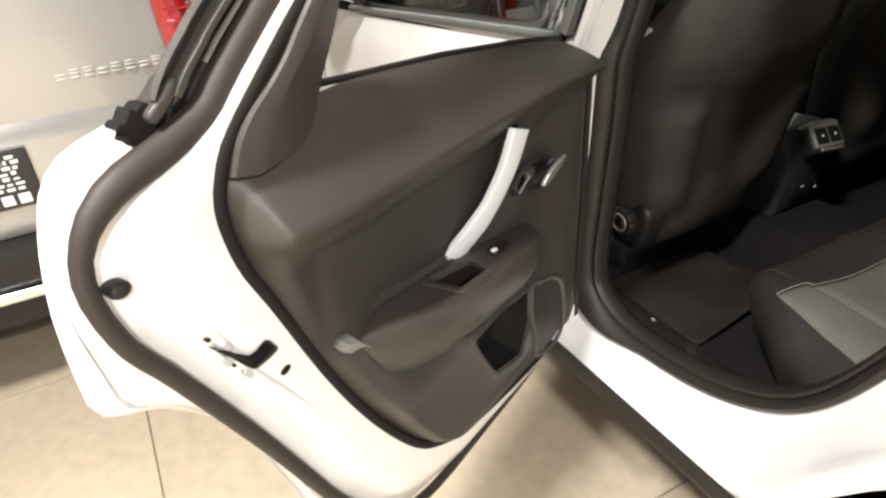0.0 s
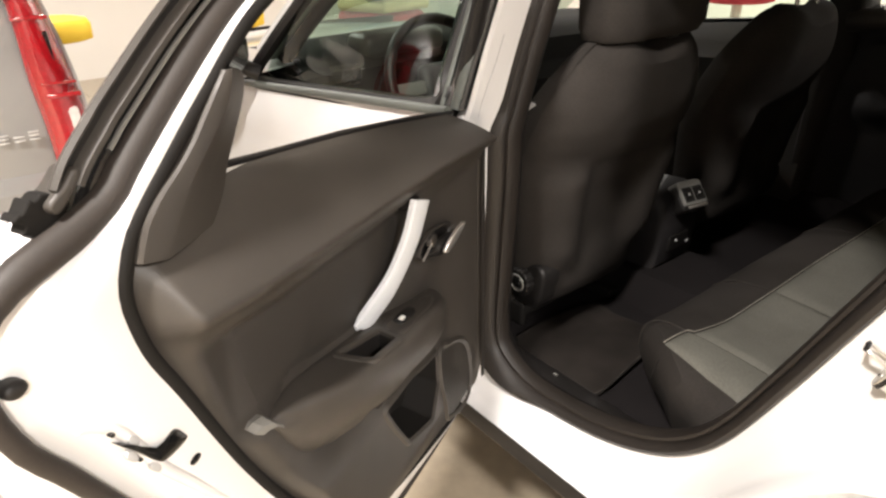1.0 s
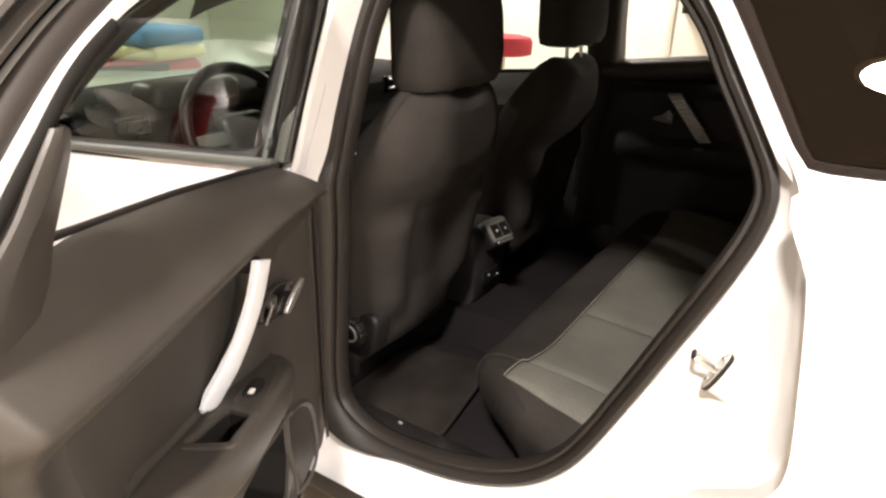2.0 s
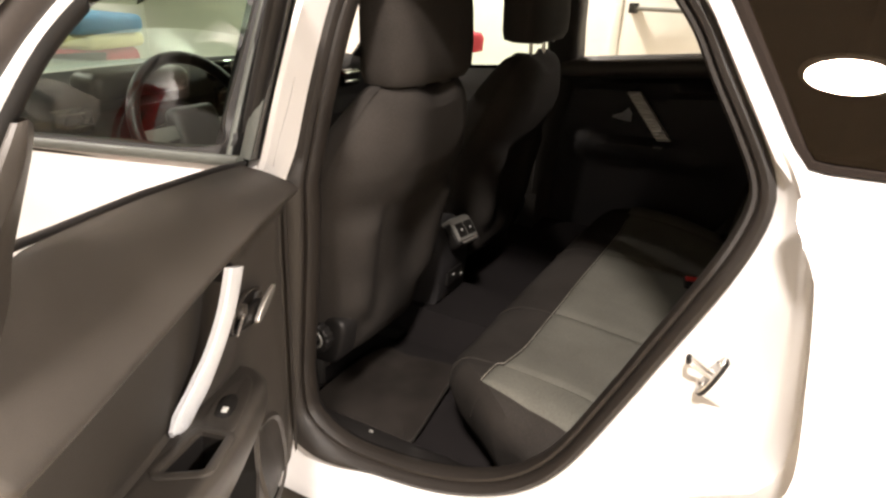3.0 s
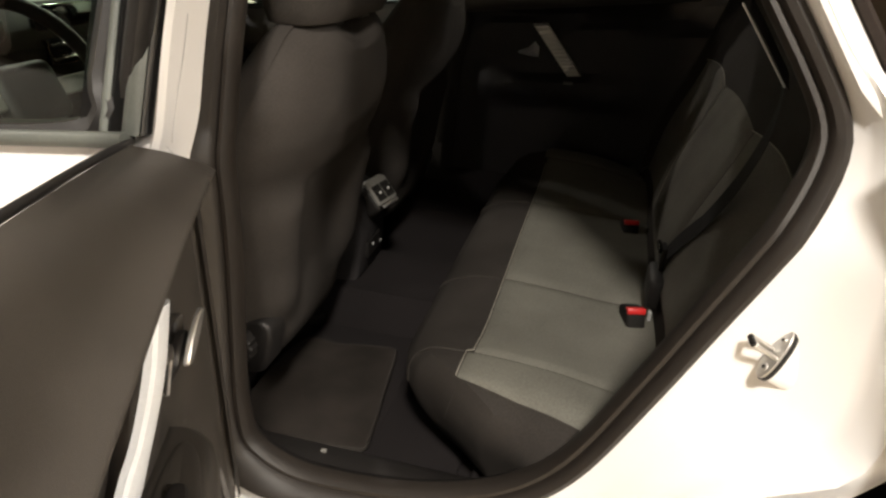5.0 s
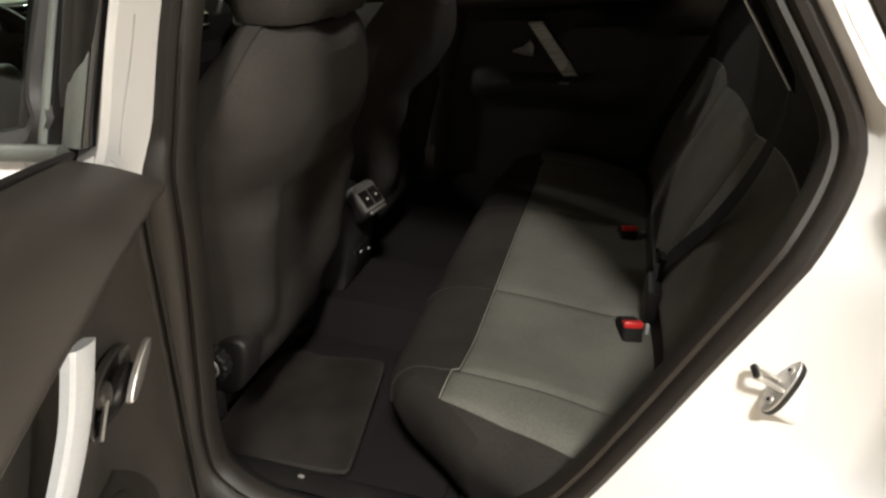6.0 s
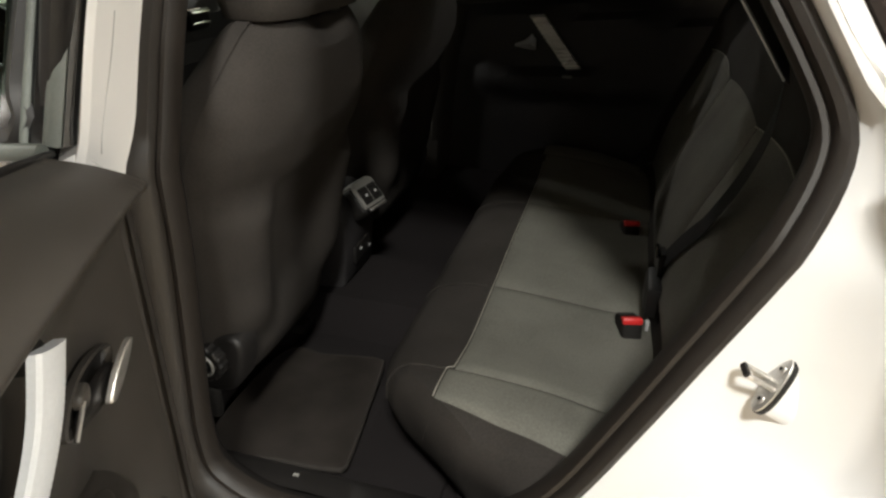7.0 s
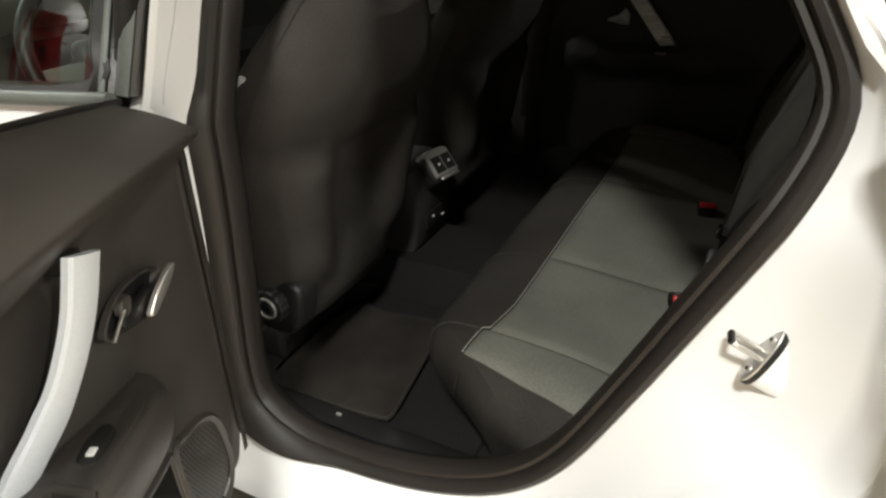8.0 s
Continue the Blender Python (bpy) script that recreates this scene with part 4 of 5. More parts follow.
def arm_row(u, wo):
    zt, zb = shelf_z(u), shelf_low(u)
    wi, wb = panel_w(u, zt), panel_w(u, zb)
    wo = max(wo, wi + 0.004)
    r = min(0.012, (wo - wi) * 0.35)
    row = [(wi - 0.006, zt - 0.003), (wi + 0.1 * r, zt)]
    row += [(wi + 0.4 * r + (wo - wi - 1.4 * r) * q, zt + 0.001) for q in np.linspace(0, 1, 14)]
    row += [(wo - r + r * math.sin(q), zt + 0.001 - r + r * math.cos(q)) for q in np.linspace(0.3, math.pi / 2, 6)]
    z0 = zt + 0.001 - r
    row += [(wo + 0.004 * math.sin(q * math.pi) + (wb + 0.003 - wo) * q ** 1.7, z0 + (zb - z0) * q) for q in np.linspace(0.08, 1, 14)]
    row.append((wb - 0.004, zb - 0.004))
    return [(u, w, z) for w, z in row]


CUP = smooth(cornered([(0.4605, 0.040), (0.452, 0.0835), (0.394, 0.086), (0.386, 0.0545)], 0.10), 72)
bm = loft(B(), [arm_row(u, w) for u, w in OUT], False)
cut = inset(CUP, -0.003)
bm.normal_update()
bmesh.ops.delete(bm, geom=[f for f in bm.faces if abs(f.normal.z) > 0.5 and inside(cut, f.calc_center_median().x, f.calc_center_median().y)], context="FACES")
dpart("armrest", bm, CARD, "projecting dark armrest with a level top", 50)
lip = lambda k, dd: [(u, w, shelf_z(u) + 0.001 + dd) for u, w in inset(CUP, k)]
cup = dpart("grip_cup", loft(B(), [lip(-0.0115, -0.001), lip(-0.0105, 0.002), lip(-0.008, 0.003), lip(-0.002, 0.003), lip(0.0, 0.0015), lip(0.001, -0.004)]), CARD, "raised rim of the grip cup")
part("cup_hollow", loft(B(), [lip(0.0005, -0.002), lip(0.003, -0.030), lip(0.008, -0.046)], True, False, True), BLACK, cup, "deep black hollow")
PLATE = smooth([(0.376, 0.056), (0.382, 0.088), (0.33, 0.086), (0.27, 0.076), (0.235, 0.064), (0.232, 0.052), (0.27, 0.046), (0.33, 0.046)], 70)
dpart("switch_plate", loft(B(), [[(u, w, shelf_z(u) + 0.001 + d) for u, w in inset(PLATE, k)] for k, d in ((-0.001, -0.002), (0.0, 0.001), (0.002, 0.0018), (0.006, 0.0018), (0.012, 0.0012), (0.016, 0.001))], True, False, True), CARD, "smooth black switch plate")
su, sw_w = 0.330, 0.066
key = smooth([(su + 0.020, sw_w - 0.009), (su + 0.022, sw_w + 0.009), (su - 0.018, sw_w + 0.007), (su - 0.020, sw_w - 0.007)], 40)
sw = dpart("window_switch", slab(B(), key, lambda u, w, d: (u, w, shelf_z(u) + 0.002 + d - 0.14 * (u - su)), 0.0045, 0.0, 0.002), BLACK, "black window switch")
part("switch_mark", block(B(), (-0.0050, -0.0036, -0.002), (0.0050, 0.0036, 0.0015), 0.001, m=Matrix.Translation((su + 0.012, sw_w + 0.001, shelf_z(su) + 0.0065))), INKW, sw, "bright switch mark")
# tip coloured paler than the armrest, for the highlight on its top
bm = loft(B(), [[(u, w, z) for u, z in ((0.655, 0.826), (0.645, 0.828), (0.630, 0.825), (0.612, 0.806))] for w in (0.040, 0.056)] + [[(0.652, 0.064, 0.820), (0.640, 0.066, 0.822), (0.628, 0.068, 0.819), (0.613, 0.068, 0.803)], [(0.642, 0.066, 0.812), (0.634, 0.068, 0.813), (0.625, 0.070, 0.811), (0.612, 0.068, 0.798)]], False)
bmesh.ops.translate(bm, verts=bm.verts, vec=(-0.018, -0.012, -0.010))
dpart("armrest_tip", bm, GREYPL, "armrest tip, greyed for a highlight", 20)

# pull strap: a bowed silver bar with fine ribs
bm = B()
cl = smooth([(0.270, 0.0685, 0.9385), (0.288, 0.062, 0.892), (0.308, 0.053, 0.854), (0.327, 0.045, 0.828), (0.349, 0.040, 0.813), (0.374, 0.034, 0.798), (0.402, 0.032, 0.787)], 90, False)
rows = []
for i, (u, w, z) in enumerate(cl):
    s = i / (len(cl) - 1)
    a = (cl[min(i + 1, len(cl) - 1)] - cl[max(i - 1, 0)])[[0, 2]]
    a /= np.linalg.norm(a)
    nrm = np.array((-a[1], a[0]))
    hw = 0.0225 * (1 - 0.30 * s)
    cut = 1 - 0.70 * ramp(0.90, 1.0, s)
    rib = 0.00025 * (i % 2) if 6 < i < 84 else 0
    rows.append([(u + nrm[0] * hw * q, w + dw + (rib if dw > 0.003 else 0), z + nrm[1] * hw * q) for q, dw in ((1 - (1 - q0) * cut, d0 * (0.2 + 0.8 * cut)) for q0, d0 in ((-1, -0.006), (-1, 0.000), (-0.9, 0.0032), (-0.5, 0.0048), (0, 0.0054), (0.5, 0.0048), (0.9, 0.0032), (1, 0.000), (1, -0.006)))])
loft(bm, rows, True, True, True)
dpart("pull_strap", bm, STRAP, "bowed ribbed silver pull strap", 12)
for s in (3,):
    u, w, z = cl[s]
    dpart("strap_foot", block(B(), (u - 0.010, w - 0.045, z - 0.010), (u + 0.010, w - 0.004, z + 0.010), 0.004), BLACK)

# release lever in its scooped bezel
LEVER = np.array((-0.043, -0.026))
bez = LEVER + smooth([(0.158, 0.858), (0.20, 0.878), (0.246, 0.883), (0.276, 0.874), (0.291, 0.860), (0.276, 0.848), (0.217, 0.828), (0.185, 0.826)], 60)
bm = B()
loft(bm, [[(u, 0.048 + d, z) for u, z in lp] for lp, d in ((bez, -0.006), (bez, 0.0), (inset(bez, 0.002), 0.0015), (inset(bez, 0.006), -0.004))], True)
rel = dpart("release_bezel", bm, CARD2, "scooped release surround")
part("recess", loft(B(), [[(u, 0.048 + d, z) for u, z in inset(bez, k)] for k, d in ((0.005, -0.003), (0.008, -0.007), (0.018, -0.009))], True, False, True), BLACK, rel, "black release recess")
lever = LEVER + smooth([(0.172, 0.874), (0.186, 0.871), (0.208, 0.858), (0.224, 0.842), (0.221, 0.837), (0.213, 0.838), (0.194, 0.850), (0.178, 0.864)], 48)
part("release_lever", slab(B(), lever, lambda u, z, d: (u, 0.053 + d + 0.014 * (0.197 - u) / 0.06, z), 0.006, 0.0, 0.002), STEEL, rel, "chrome release lever")
part("bezel_edge", tube(B(), [(u, 0.053, z) for u, z in smooth([(0.212, 0.842), (0.220, 0.838), (0.232, 0.832), (0.243, 0.826)], 20, False)], 0.0022, 0.0016), STEEL, rel, "thin chrome edge")
blade = smooth([(0.140, 0.829), (0.158, 0.834), (0.185, 0.833), (0.210, 0.828), (0.214, 0.822), (0.190, 0.816), (0.160, 0.812), (0.143, 0.818)], 40)
part("finger_plate", slab(B(), blade, lambda u, z, d: (u, 0.048 + d + 0.10 * (0.2 - u), z), 0.004, -0.004, 0.003), BLACK, rel, "curved black finger plate")
part("lock_knob", slab(B(), LEVER + smooth([(0.238, 0.876), (0.256, 0.875), (0.260, 0.864), (0.248, 0.857), (0.237, 0.864)], 30), lambda u, z, d: (u, 0.046 + d, z), 0.008, 0.0, 0.004), CARD, rel)

# storage pocket and loudspeaker grille
bm = B()
loft(bm, [[(u, panel_w(u, z) + d, z) for u, z in lp] for lp, d in ((inset(POCK, -0.008), 0.0), (inset(POCK, -0.004), 0.004), (POCK, 0.004), (inset(POCK, 0.004), 0.001))], True)
pk = dpart("storage_pocket", bm, CARD, "open storage pocket in the lower panel")
# near-black colour stands in for the shade deep in the pocket
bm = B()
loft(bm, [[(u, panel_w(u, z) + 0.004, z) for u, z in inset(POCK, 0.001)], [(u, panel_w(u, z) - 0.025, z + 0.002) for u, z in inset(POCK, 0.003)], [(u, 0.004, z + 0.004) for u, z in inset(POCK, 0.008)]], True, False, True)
part("pocket_hollow", bm, GRILLE, pk, "pocket hollow, blackened for its inner shade")
GRL = DISH * 0.6 + smooth([(0.208, 0.632), (0.165, 0.620), (0.110, 0.598), (0.088, 0.560), (0.086, 0.500), (0.105, 0.468), (0.140, 0.462), (0.185, 0.476), (0.200, 0.50)], 70)
bm = B()
loft(bm, [[(u, panel_w(u, z) + d, z) for u, z in lp] for lp, d in ((inset(GRL, -0.008), 0.001), (inset(GRL, -0.003), 0.006), (GRL, 0.005), (inset(GRL, 0.004), 0.002))], True)
gr = dpart("speaker_grille", bm, CARD, "loudspeaker grille")
bm = B()
for r in range(-1, 24):
    for c in range(-1, 18):
        u, z = 0.071 + c * 0.007 + (r % 2) * 0.0035, 0.450 + r * 0.007
        if inside(GRL, u, z) and np.hypot(GRL[:, 0] - u, GRL[:, 1] - z).min() > 0.008:
            w = panel_w(u, z) + 0.003
            bm.faces.new([bm.verts.new((u + 0.0019 * math.cos(a), w, z + 0.0019 * math.sin(a))) for a in np.linspace(0, 2 * math.pi, 6, endpoint=False)])
part("grille_holes", bm, GRILLE, gr)

# latch, plugs and holes in the white metal
W0 = 0.0505
hook = smooth([(0.722, 0.890), (0.714, 0.880), (0.713, 0.872), (0.737, 0.869), (0.747, 0.877), (0.760, 0.898), (0.772, 0.915), (0.759, 0.905), (0.748, 0.889), (0.739, 0.884)], 60)
dpart("latch", slab(B(), hook, lambda u, z, d: (u, W0 + d, z), 0.0025, -0.01, 0.001), GLOSS, "black latch mouth")
ring = lambda u, z, ru, rz: np.array([(u + ru * math.cos(a), z + rz * math.sin(a)) for a in np.linspace(0, 2 * math.pi, 20, endpoint=False)])
def oval(u, z, half, wide, ang):
    c, q = math.cos(ang), math.sin(ang)
    return np.array([(u + half * math.cos(a) * c - wide * math.sin(a) * q, z + half * math.cos(a) * q + wide * math.sin(a) * c) for a in np.linspace(0, 2 * math.pi, 20, endpoint=False)])


for u, z in ((0.759, 0.909), (0.764, 0.896), (0.747, 0.869)):
    dpart("bolt", slab(B(), oval(u, z, 0.0075, 0.0036, 1.13), lambda a, b, d: (a, W0 + d, b), 0.0010, -0.004, 0.0006), PALE, "flat pale bolt head")
for u, z, ru, rz, an in ((0.708, 0.843, 0.0065, 0.0042, -0.2), (0.774, 0.927, 0.0022, 0.0022, 0), (0.758, 0.887, 0.0018, 0.0018, 0)):
    dpart("hole", slab(B(), oval(u, z, ru, rz, an), lambda a, b, d: (a, W0 + d, b), 0.0010, -0.004, 0.0005), GLOSS, "small dark hole")
dpart("buffer", slab(B(), ring(0.819, 1.000, 0.009, 0.007), lambda a, b, d: (a, 0.028 + d, b), 0.012, -0.01, 0.005), BLACK, "black rubber buffer")
# pressed crease in the white metal
cr = smooth([(0.792, 0.947), (0.7665, 0.925), (0.741, 0.866), (0.718, 0.826), (0.684, 0.768), (0.660, 0.722)], 40, False)
dpart("pressed_crease", tube(B(), [(u, 0.0455 - 0.004 * abs(2 * i / 39 - 1) ** 3, z) for i, (u, z) in enumerate(cr)], 0.006, 0.006, up=(0, 1, 0)), WHITE)


# ---- striker on the door jamb ----


E_X, E_Z = Vector((0.409, 0.342, 0.846)).normalized(), Vector((-0.827, -0.252, 0.502)).normalized()
E_Y = E_Z.cross(E_X).normalized()
E_X = E_Y.cross(E_Z).normalized()
striker_ob = tagged(new("striker"), "zinc-plated door striker loop bolted to the white jamb", "door striker")
sm = Matrix((E_X, E_Y, E_Z)).transposed().to_4x4()
sm.translation = Vector((0.7975, -0.7710, 0.8260))
striker_ob.matrix_world = sm
oval = lambda a, b, n=36: np.array([(a * math.copysign(abs(math.cos(t)) ** 0.75, math.cos(t)), b * math.sin(t)) for t in np.linspace(0, 2 * math.pi, n, endpoint=False)])
part("boss", slab(B(), oval(0.0285, 0.0095), lambda a, b, d: (a, b, d), 0.002, -0.030, 0.001), WHITE, striker_ob, "white painted boss of the jamb")
part("gasket", slab(B(), oval(0.0312, 0.0118), lambda a, b, d: (a, b, d), 0.0055, 0.0, 0.001), BLACK, striker_ob, "black gasket")
part("plate", slab(B(), oval(0.0300, 0.0108), lambda a, b, d: (a, b, d), 0.0075, 0.0045, 0.001), STEEL, striker_ob, "zinc plate")
loop = smooth([(-0.003, -0.0058, 0.006), (-0.003, -0.0058, 0.028), (-0.003, -0.0054, 0.036), (0.0, 0.0, 0.0395), (0.003, 0.0054, 0.036), (0.003, 0.0058, 0.028), (0.003, 0.0058, 0.006)], 40, False)
part("wire_loop", tube(B(), loop, 0.0027, 0.0027, up=(1, 0, 0)), STEEL, striker_ob, "bright wire loop")
tip = Matrix.Rotation(math.radians(63), 4, "Z")
part("loop_tip", block(B(), (-0.0075, -0.0034, 0.0375), (0.0075, 0.0034, 0.0425), 0.0018, m=tip), BLACK, striker_ob, "black worn tip")
for a in (-0.017, 0.017):
    screw = part("screw", slab(B(), oval(0.0045, 0.0045, 16) + np.array((a, 0.0)), lambda p, q, d: (p, q, d), 0.0090, 0.007, 0.0008), STEEL, striker_ob)
    part("socket", slab(B(), oval(0.0020, 0.0020, 10) + np.array((a, 0.0)), lambda p, q, d: (p, q, d), 0.0094, 0.0085, 0.0002), BLACK, screw, "dark screw socket")


# ---- front seats ----
def sup(n, e):
    return [(math.copysign(abs(math.cos(t)) ** e, math.cos(t)), math.copysign(abs(math.sin(t)) ** e, math.sin(t))) for t in np.linspace(0, 2 * math.pi, n, endpoint=False)]


def front_seat():
    seat = tagged(new("front_seat"), "dark grey cloth front seat with an adjustable headrest", "car seat", group="front seats")
    # backrest, in sections from the bottom up: height, rear face, depth, half width
    secs = [(0.455, 0.030, 0.12, 0.165), (0.465, 0.046, 0.14, 0.182), (0.50, 0.062, 0.15, 0.204), (0.58, 0.078, 0.165, 0.214), (0.68, 0.090, 0.17, 0.232), (0.76, 0.104, 0.175, 0.250), (0.82, 0.120, 0.18, 0.256),
            (0.87, 0.150, 0.19, 0.258), (0.91, 0.168, 0.19, 0.256), (0.96, 0.178, 0.175, 0.242), (1.00, 0.183, 0.155, 0.222), (1.04, 0.185, 0.13, 0.194), (1.07, 0.182, 0.11, 0.165), (1.09, 0.176, 0.085, 0.135), (1.105, 0.160, 0.045, 0.09)]
    hs = np.linspace(0.455, 1.105, 64)
    tab = np.array(secs)

    def rear_x(y, z, dp, xr, hw, c):
        """The rear skin: a swelling shoulder block, a hollow for the knees below it, and rounded side bolsters."""
        q = y / hw
        x = xr - dp / 2 + dp / 2 * c - 0.034 * abs(q) ** 2.6 * ramp(0.46, 0.56, z)
        x += 0.030 * ramp(0.86, 0.78, z) * ramp(0.50, 0.62, z) * bump_at(abs(q), 0, 0.72, 0, 0.26, 1)
        x -= 0.018 * ramp(0.86, 0.80, z) * ramp(0.52, 0.64, z) * ramp(0.55, 0.25, abs(q))
        x += 0.006 * ramp(0.90, 0.94, z) * ramp(1.06, 1.0, z) * bump_at(abs(y), z, 0.112, 0.955, 0.03, 0.05)
        return x

    loops = []
    for z in hs:
        xr, dp, hw = (np.interp(z, tab[:, 0], tab[:, i]) for i in (1, 2, 3))
        lp = []
        for c, q in sup(96, 0.55):
            y = hw * q
            x = rear_x(y, z, dp, xr, hw, c) if c > 0 else xr - dp / 2 + dp / 2 * c
            lp.append((x, y, z - 0.046 * math.exp(-(y / 0.085) ** 2) * ramp(1.02, 1.09, z)))
        loops.append(lp)
    part("backrest", loft(B(), loops, True, True, True), CLOTH, seat, "dark cloth backrest", 80)
    # short folds where the shoulder block meets the bolsters
    for sg in (-1, 1):
        pts = [(rear_x(0.112 * sg, z, 0.178, float(np.interp(z, tab[:, 0], tab[:, 1])), 0.246, 0.92) - 0.002, sg * (0.108 - 0.10 * (z - 0.955)), z) for z in np.linspace(0.925, 0.968, 8)]
        part("fold", tube(B(), pts, 0.0035, 0.006), CLOTH, seat)
    # headrest on two posts
    hl = []
    for z, k, x in ((1.073, 0.55, 0.118), (1.080, 0.86, 0.122), (1.102, 0.98, 0.126), (1.15, 1.0, 0.126), (1.22, 0.98, 0.122), (1.265, 0.94, 0.116), (1.295, 0.82, 0.108), (1.308, 0.55, 0.10)):
        hl.append([(x + 0.066 * k * c, 0.166 * (0.4 + 0.6 * k) * s, z) for c, s in sup(48, 0.6)])
    hr = part("headrest", loft(B(), hl, True, True, True), CLOTH, seat, "dark cloth headrest")
    for y in (-0.055, 0.055):
        part("post", tube(B(), [(0.138, y, 0.99), (0.130, y, 1.115)], 0.006), CHROME, hr, "chrome post")
        part("post_guide", block(B(), (0.120, y - 0.017, 1.070), (0.163, y + 0.017, 1.084), 0.004), BLACK, hr)
    # cushion
    cl = []
    for x, z0, z1, hw in ((-0.46, 0.50, 0.55, 0.20), (-0.44, 0.44, 0.585, 0.24), (-0.35, 0.40, 0.60, 0.26), (-0.15, 0.39, 0.575, 0.25), (-0.06, 0.40, 0.54, 0.235), (-0.02, 0.42, 0.52, 0.20)):
        cl.append([(x, hw * c, (z0 + z1) / 2 + (z1 - z0) / 2 * s) for c, s in sup(48, 0.6)])
    part("cushion", loft(B(), cl, True, True, True), CLOTH, seat, "dark cloth cushion")
    part("seat_frame", block(B(), (-0.42, -0.20, 0.36), (-0.06, 0.20, 0.40), 0.012), GRILLE, seat, "black seat frame")
    for y in (-0.2, 0.2):
        part("runner", block(B(), (-0.45, y - 0.02, 0.318), (-0.02, y + 0.02, 0.345), 0.004), GRILLE, seat)
        part("leg", block(B(), (-0.10, y - 0.015, 0.34), (-0.065, y + 0.015, 0.37), 0.004), GRILLE, seat)
    return seat


def recliner(parent, sg):
    y = 0.192 * sg
    cov = [(0.020 + 0.050 * c + 0.012 * q, 0.525 + 0.060 * q) for c, q in sup(48, 0.6)]
    o = part("side_cover", slab(B(), np.array(cov), lambda a, b, d: (a, y + (d - 0.012) * sg, b), 0.022, -0.03, 0.010), BLACK, parent, "black side cover")
    k = [(0.012 + 0.034 * math.cos(t) * (1 + 0.04 * math.cos(14 * t)), 0.535 + 0.034 * math.sin(t) * (1 + 0.04 * math.cos(14 * t))) for t in np.linspace(0, 2 * math.pi, 112, endpoint=False)]
    part("recline_knob", slab(B(), np.array(k), lambda a, b, d: (a, y + (d + 0.008) * sg, b), 0.024, 0, 0.006), BLACK, o, "round black recline knob")
    cap = lambda r: np.array([(0.012 + r * math.cos(t), 0.535 + r * math.sin(t)) for t in np.linspace(0, 2 * math.pi, 32, endpoint=False)])
    part("knob_ring", loft(B(), [[(a, y + d * sg, b) for a, b in cap(r)] for r, d in ((0.023, 0.031), (0.021, 0.035), (0.018, 0.035), (0.016, 0.031))]), GREYPL, o, "satin grey ring")
    part("knob_cap", slab(B(), cap(0.012), lambda a, b, d: (a, y + (d + 0.030) * sg, b), 0.006, 0, 0.002), GLOSS, o)
    part("valance", block(B(), (-0.30, y * sg - 0.004, 0.40), (0.015, y * sg + 0.014, 0.468), 0.012, 3, m=Matrix.Diagonal((1, sg, 1, 1))), GRILLE, parent, "black seat side valance")


fs = front_seat()
fs.matrix_world = pose(0, -0.362, 0)
ps = copy_thing(fs, pose(-0.015, 0.345, 0))
for c in ps.children:
    if c.name.startswith("headrest"):
        c.location = (0.0, 0.0, 0.045)
    if c.name.startswith("post"):
        c.location = (0.0, 0.0, 0.045)
recliner(fs, -1)
recliner(ps, 1)
part("airbag_tag", slab(B(), np.array([(-0.010, -0.022), (0.002, -0.022), (0.010, 0.020), (-0.002, 0.022)]), lambda a, b, d: (0.047 + a + 0.3 * b, -0.2385 - d, 0.945 + b), 0.002, -0.004, 0.0008), PALE, fs, "small white cloth tag")


# ---- rear bench ----
bench = tagged(new("rear_bench"), "rear bench seat in dark cloth with a grey seat cloth insert", "car seat")


def nose_back(y):
    """How far the front of the bench recedes towards its rounded ends."""
    return float(np.interp(abs(y), [0.40, 0.45, 0.50, 0.536, 0.56, 0.589, 0.62, 0.65, 0.70], [0.0, 0.002, 0.013, 0.029, 0.048, 0.085, 0.125, 0.165, 0.21]))


def cushion_top(x, y):
    z = 0.556 - 0.018 * ramp(0.43, 0.72, x) + 0.034 * ramp(0.38, 0.60, abs(y)) * ramp(0.80, 0.55, x)
    z += 0.004 * math.exp(-((y) / 0.16) ** 2)
    z -= 0.030 * ramp(0.60, 0.70, abs(y))
    return z


def bench_row(y):
    """The bench's section at y, from under its front edge over the nose to the backrest."""
    row = []
    prof = [(0.52, 0.335), (0.45, 0.345), (0.385, 0.368), (0.332, 0.405), (0.302, 0.45), (0.290, 0.495), (0.294, 0.535), (0.318, 0.567), (0.364, 0.586), (0.42, None), (0.46, None), (0.52, None), (0.58, None), (0.64, None), (0.70, None), (0.76, None), (0.80, None)]
    k = math.sqrt(max(1 - (max(abs(y) - 0.650, 0) / 0.05) ** 2, 0.0))
    front = 0.29 + nose_back(y)
    top = max(0.364, front + 0.030)
    for i, (x, z) in enumerate(prof):
        if i < 5:
            xx = front + (x - 0.29) * (0.60 - front) / 0.23
        elif x <= 0.364:
            xx = front + (x - 0.29) * (top - front) / 0.074
        else:
            xx = top + (x - 0.364) * (0.80 - top) / 0.436
        zz = cushion_top(xx, y) if z is None else z + (cushion_top(0.42, y) - 0.590) * ramp(0.45, 0.58, z)
        yy = (abs(y) if abs(y) < 0.66 else 0.66 + (abs(y) - 0.66) * 0.7) - 0.030 * ramp(0.58, 0.40, zz) * ramp(0.46, 0.63, abs(y))
        row.append((0.62 + (xx - 0.62) * (0.25 + 0.75 * k), math.copysign(yy, y), 0.47 + (zz - 0.47) * k))
    return row


rows = [bench_row(y) for y in 0.70 * np.sin(np.linspace(-math.pi / 2, math.pi / 2, 181))]
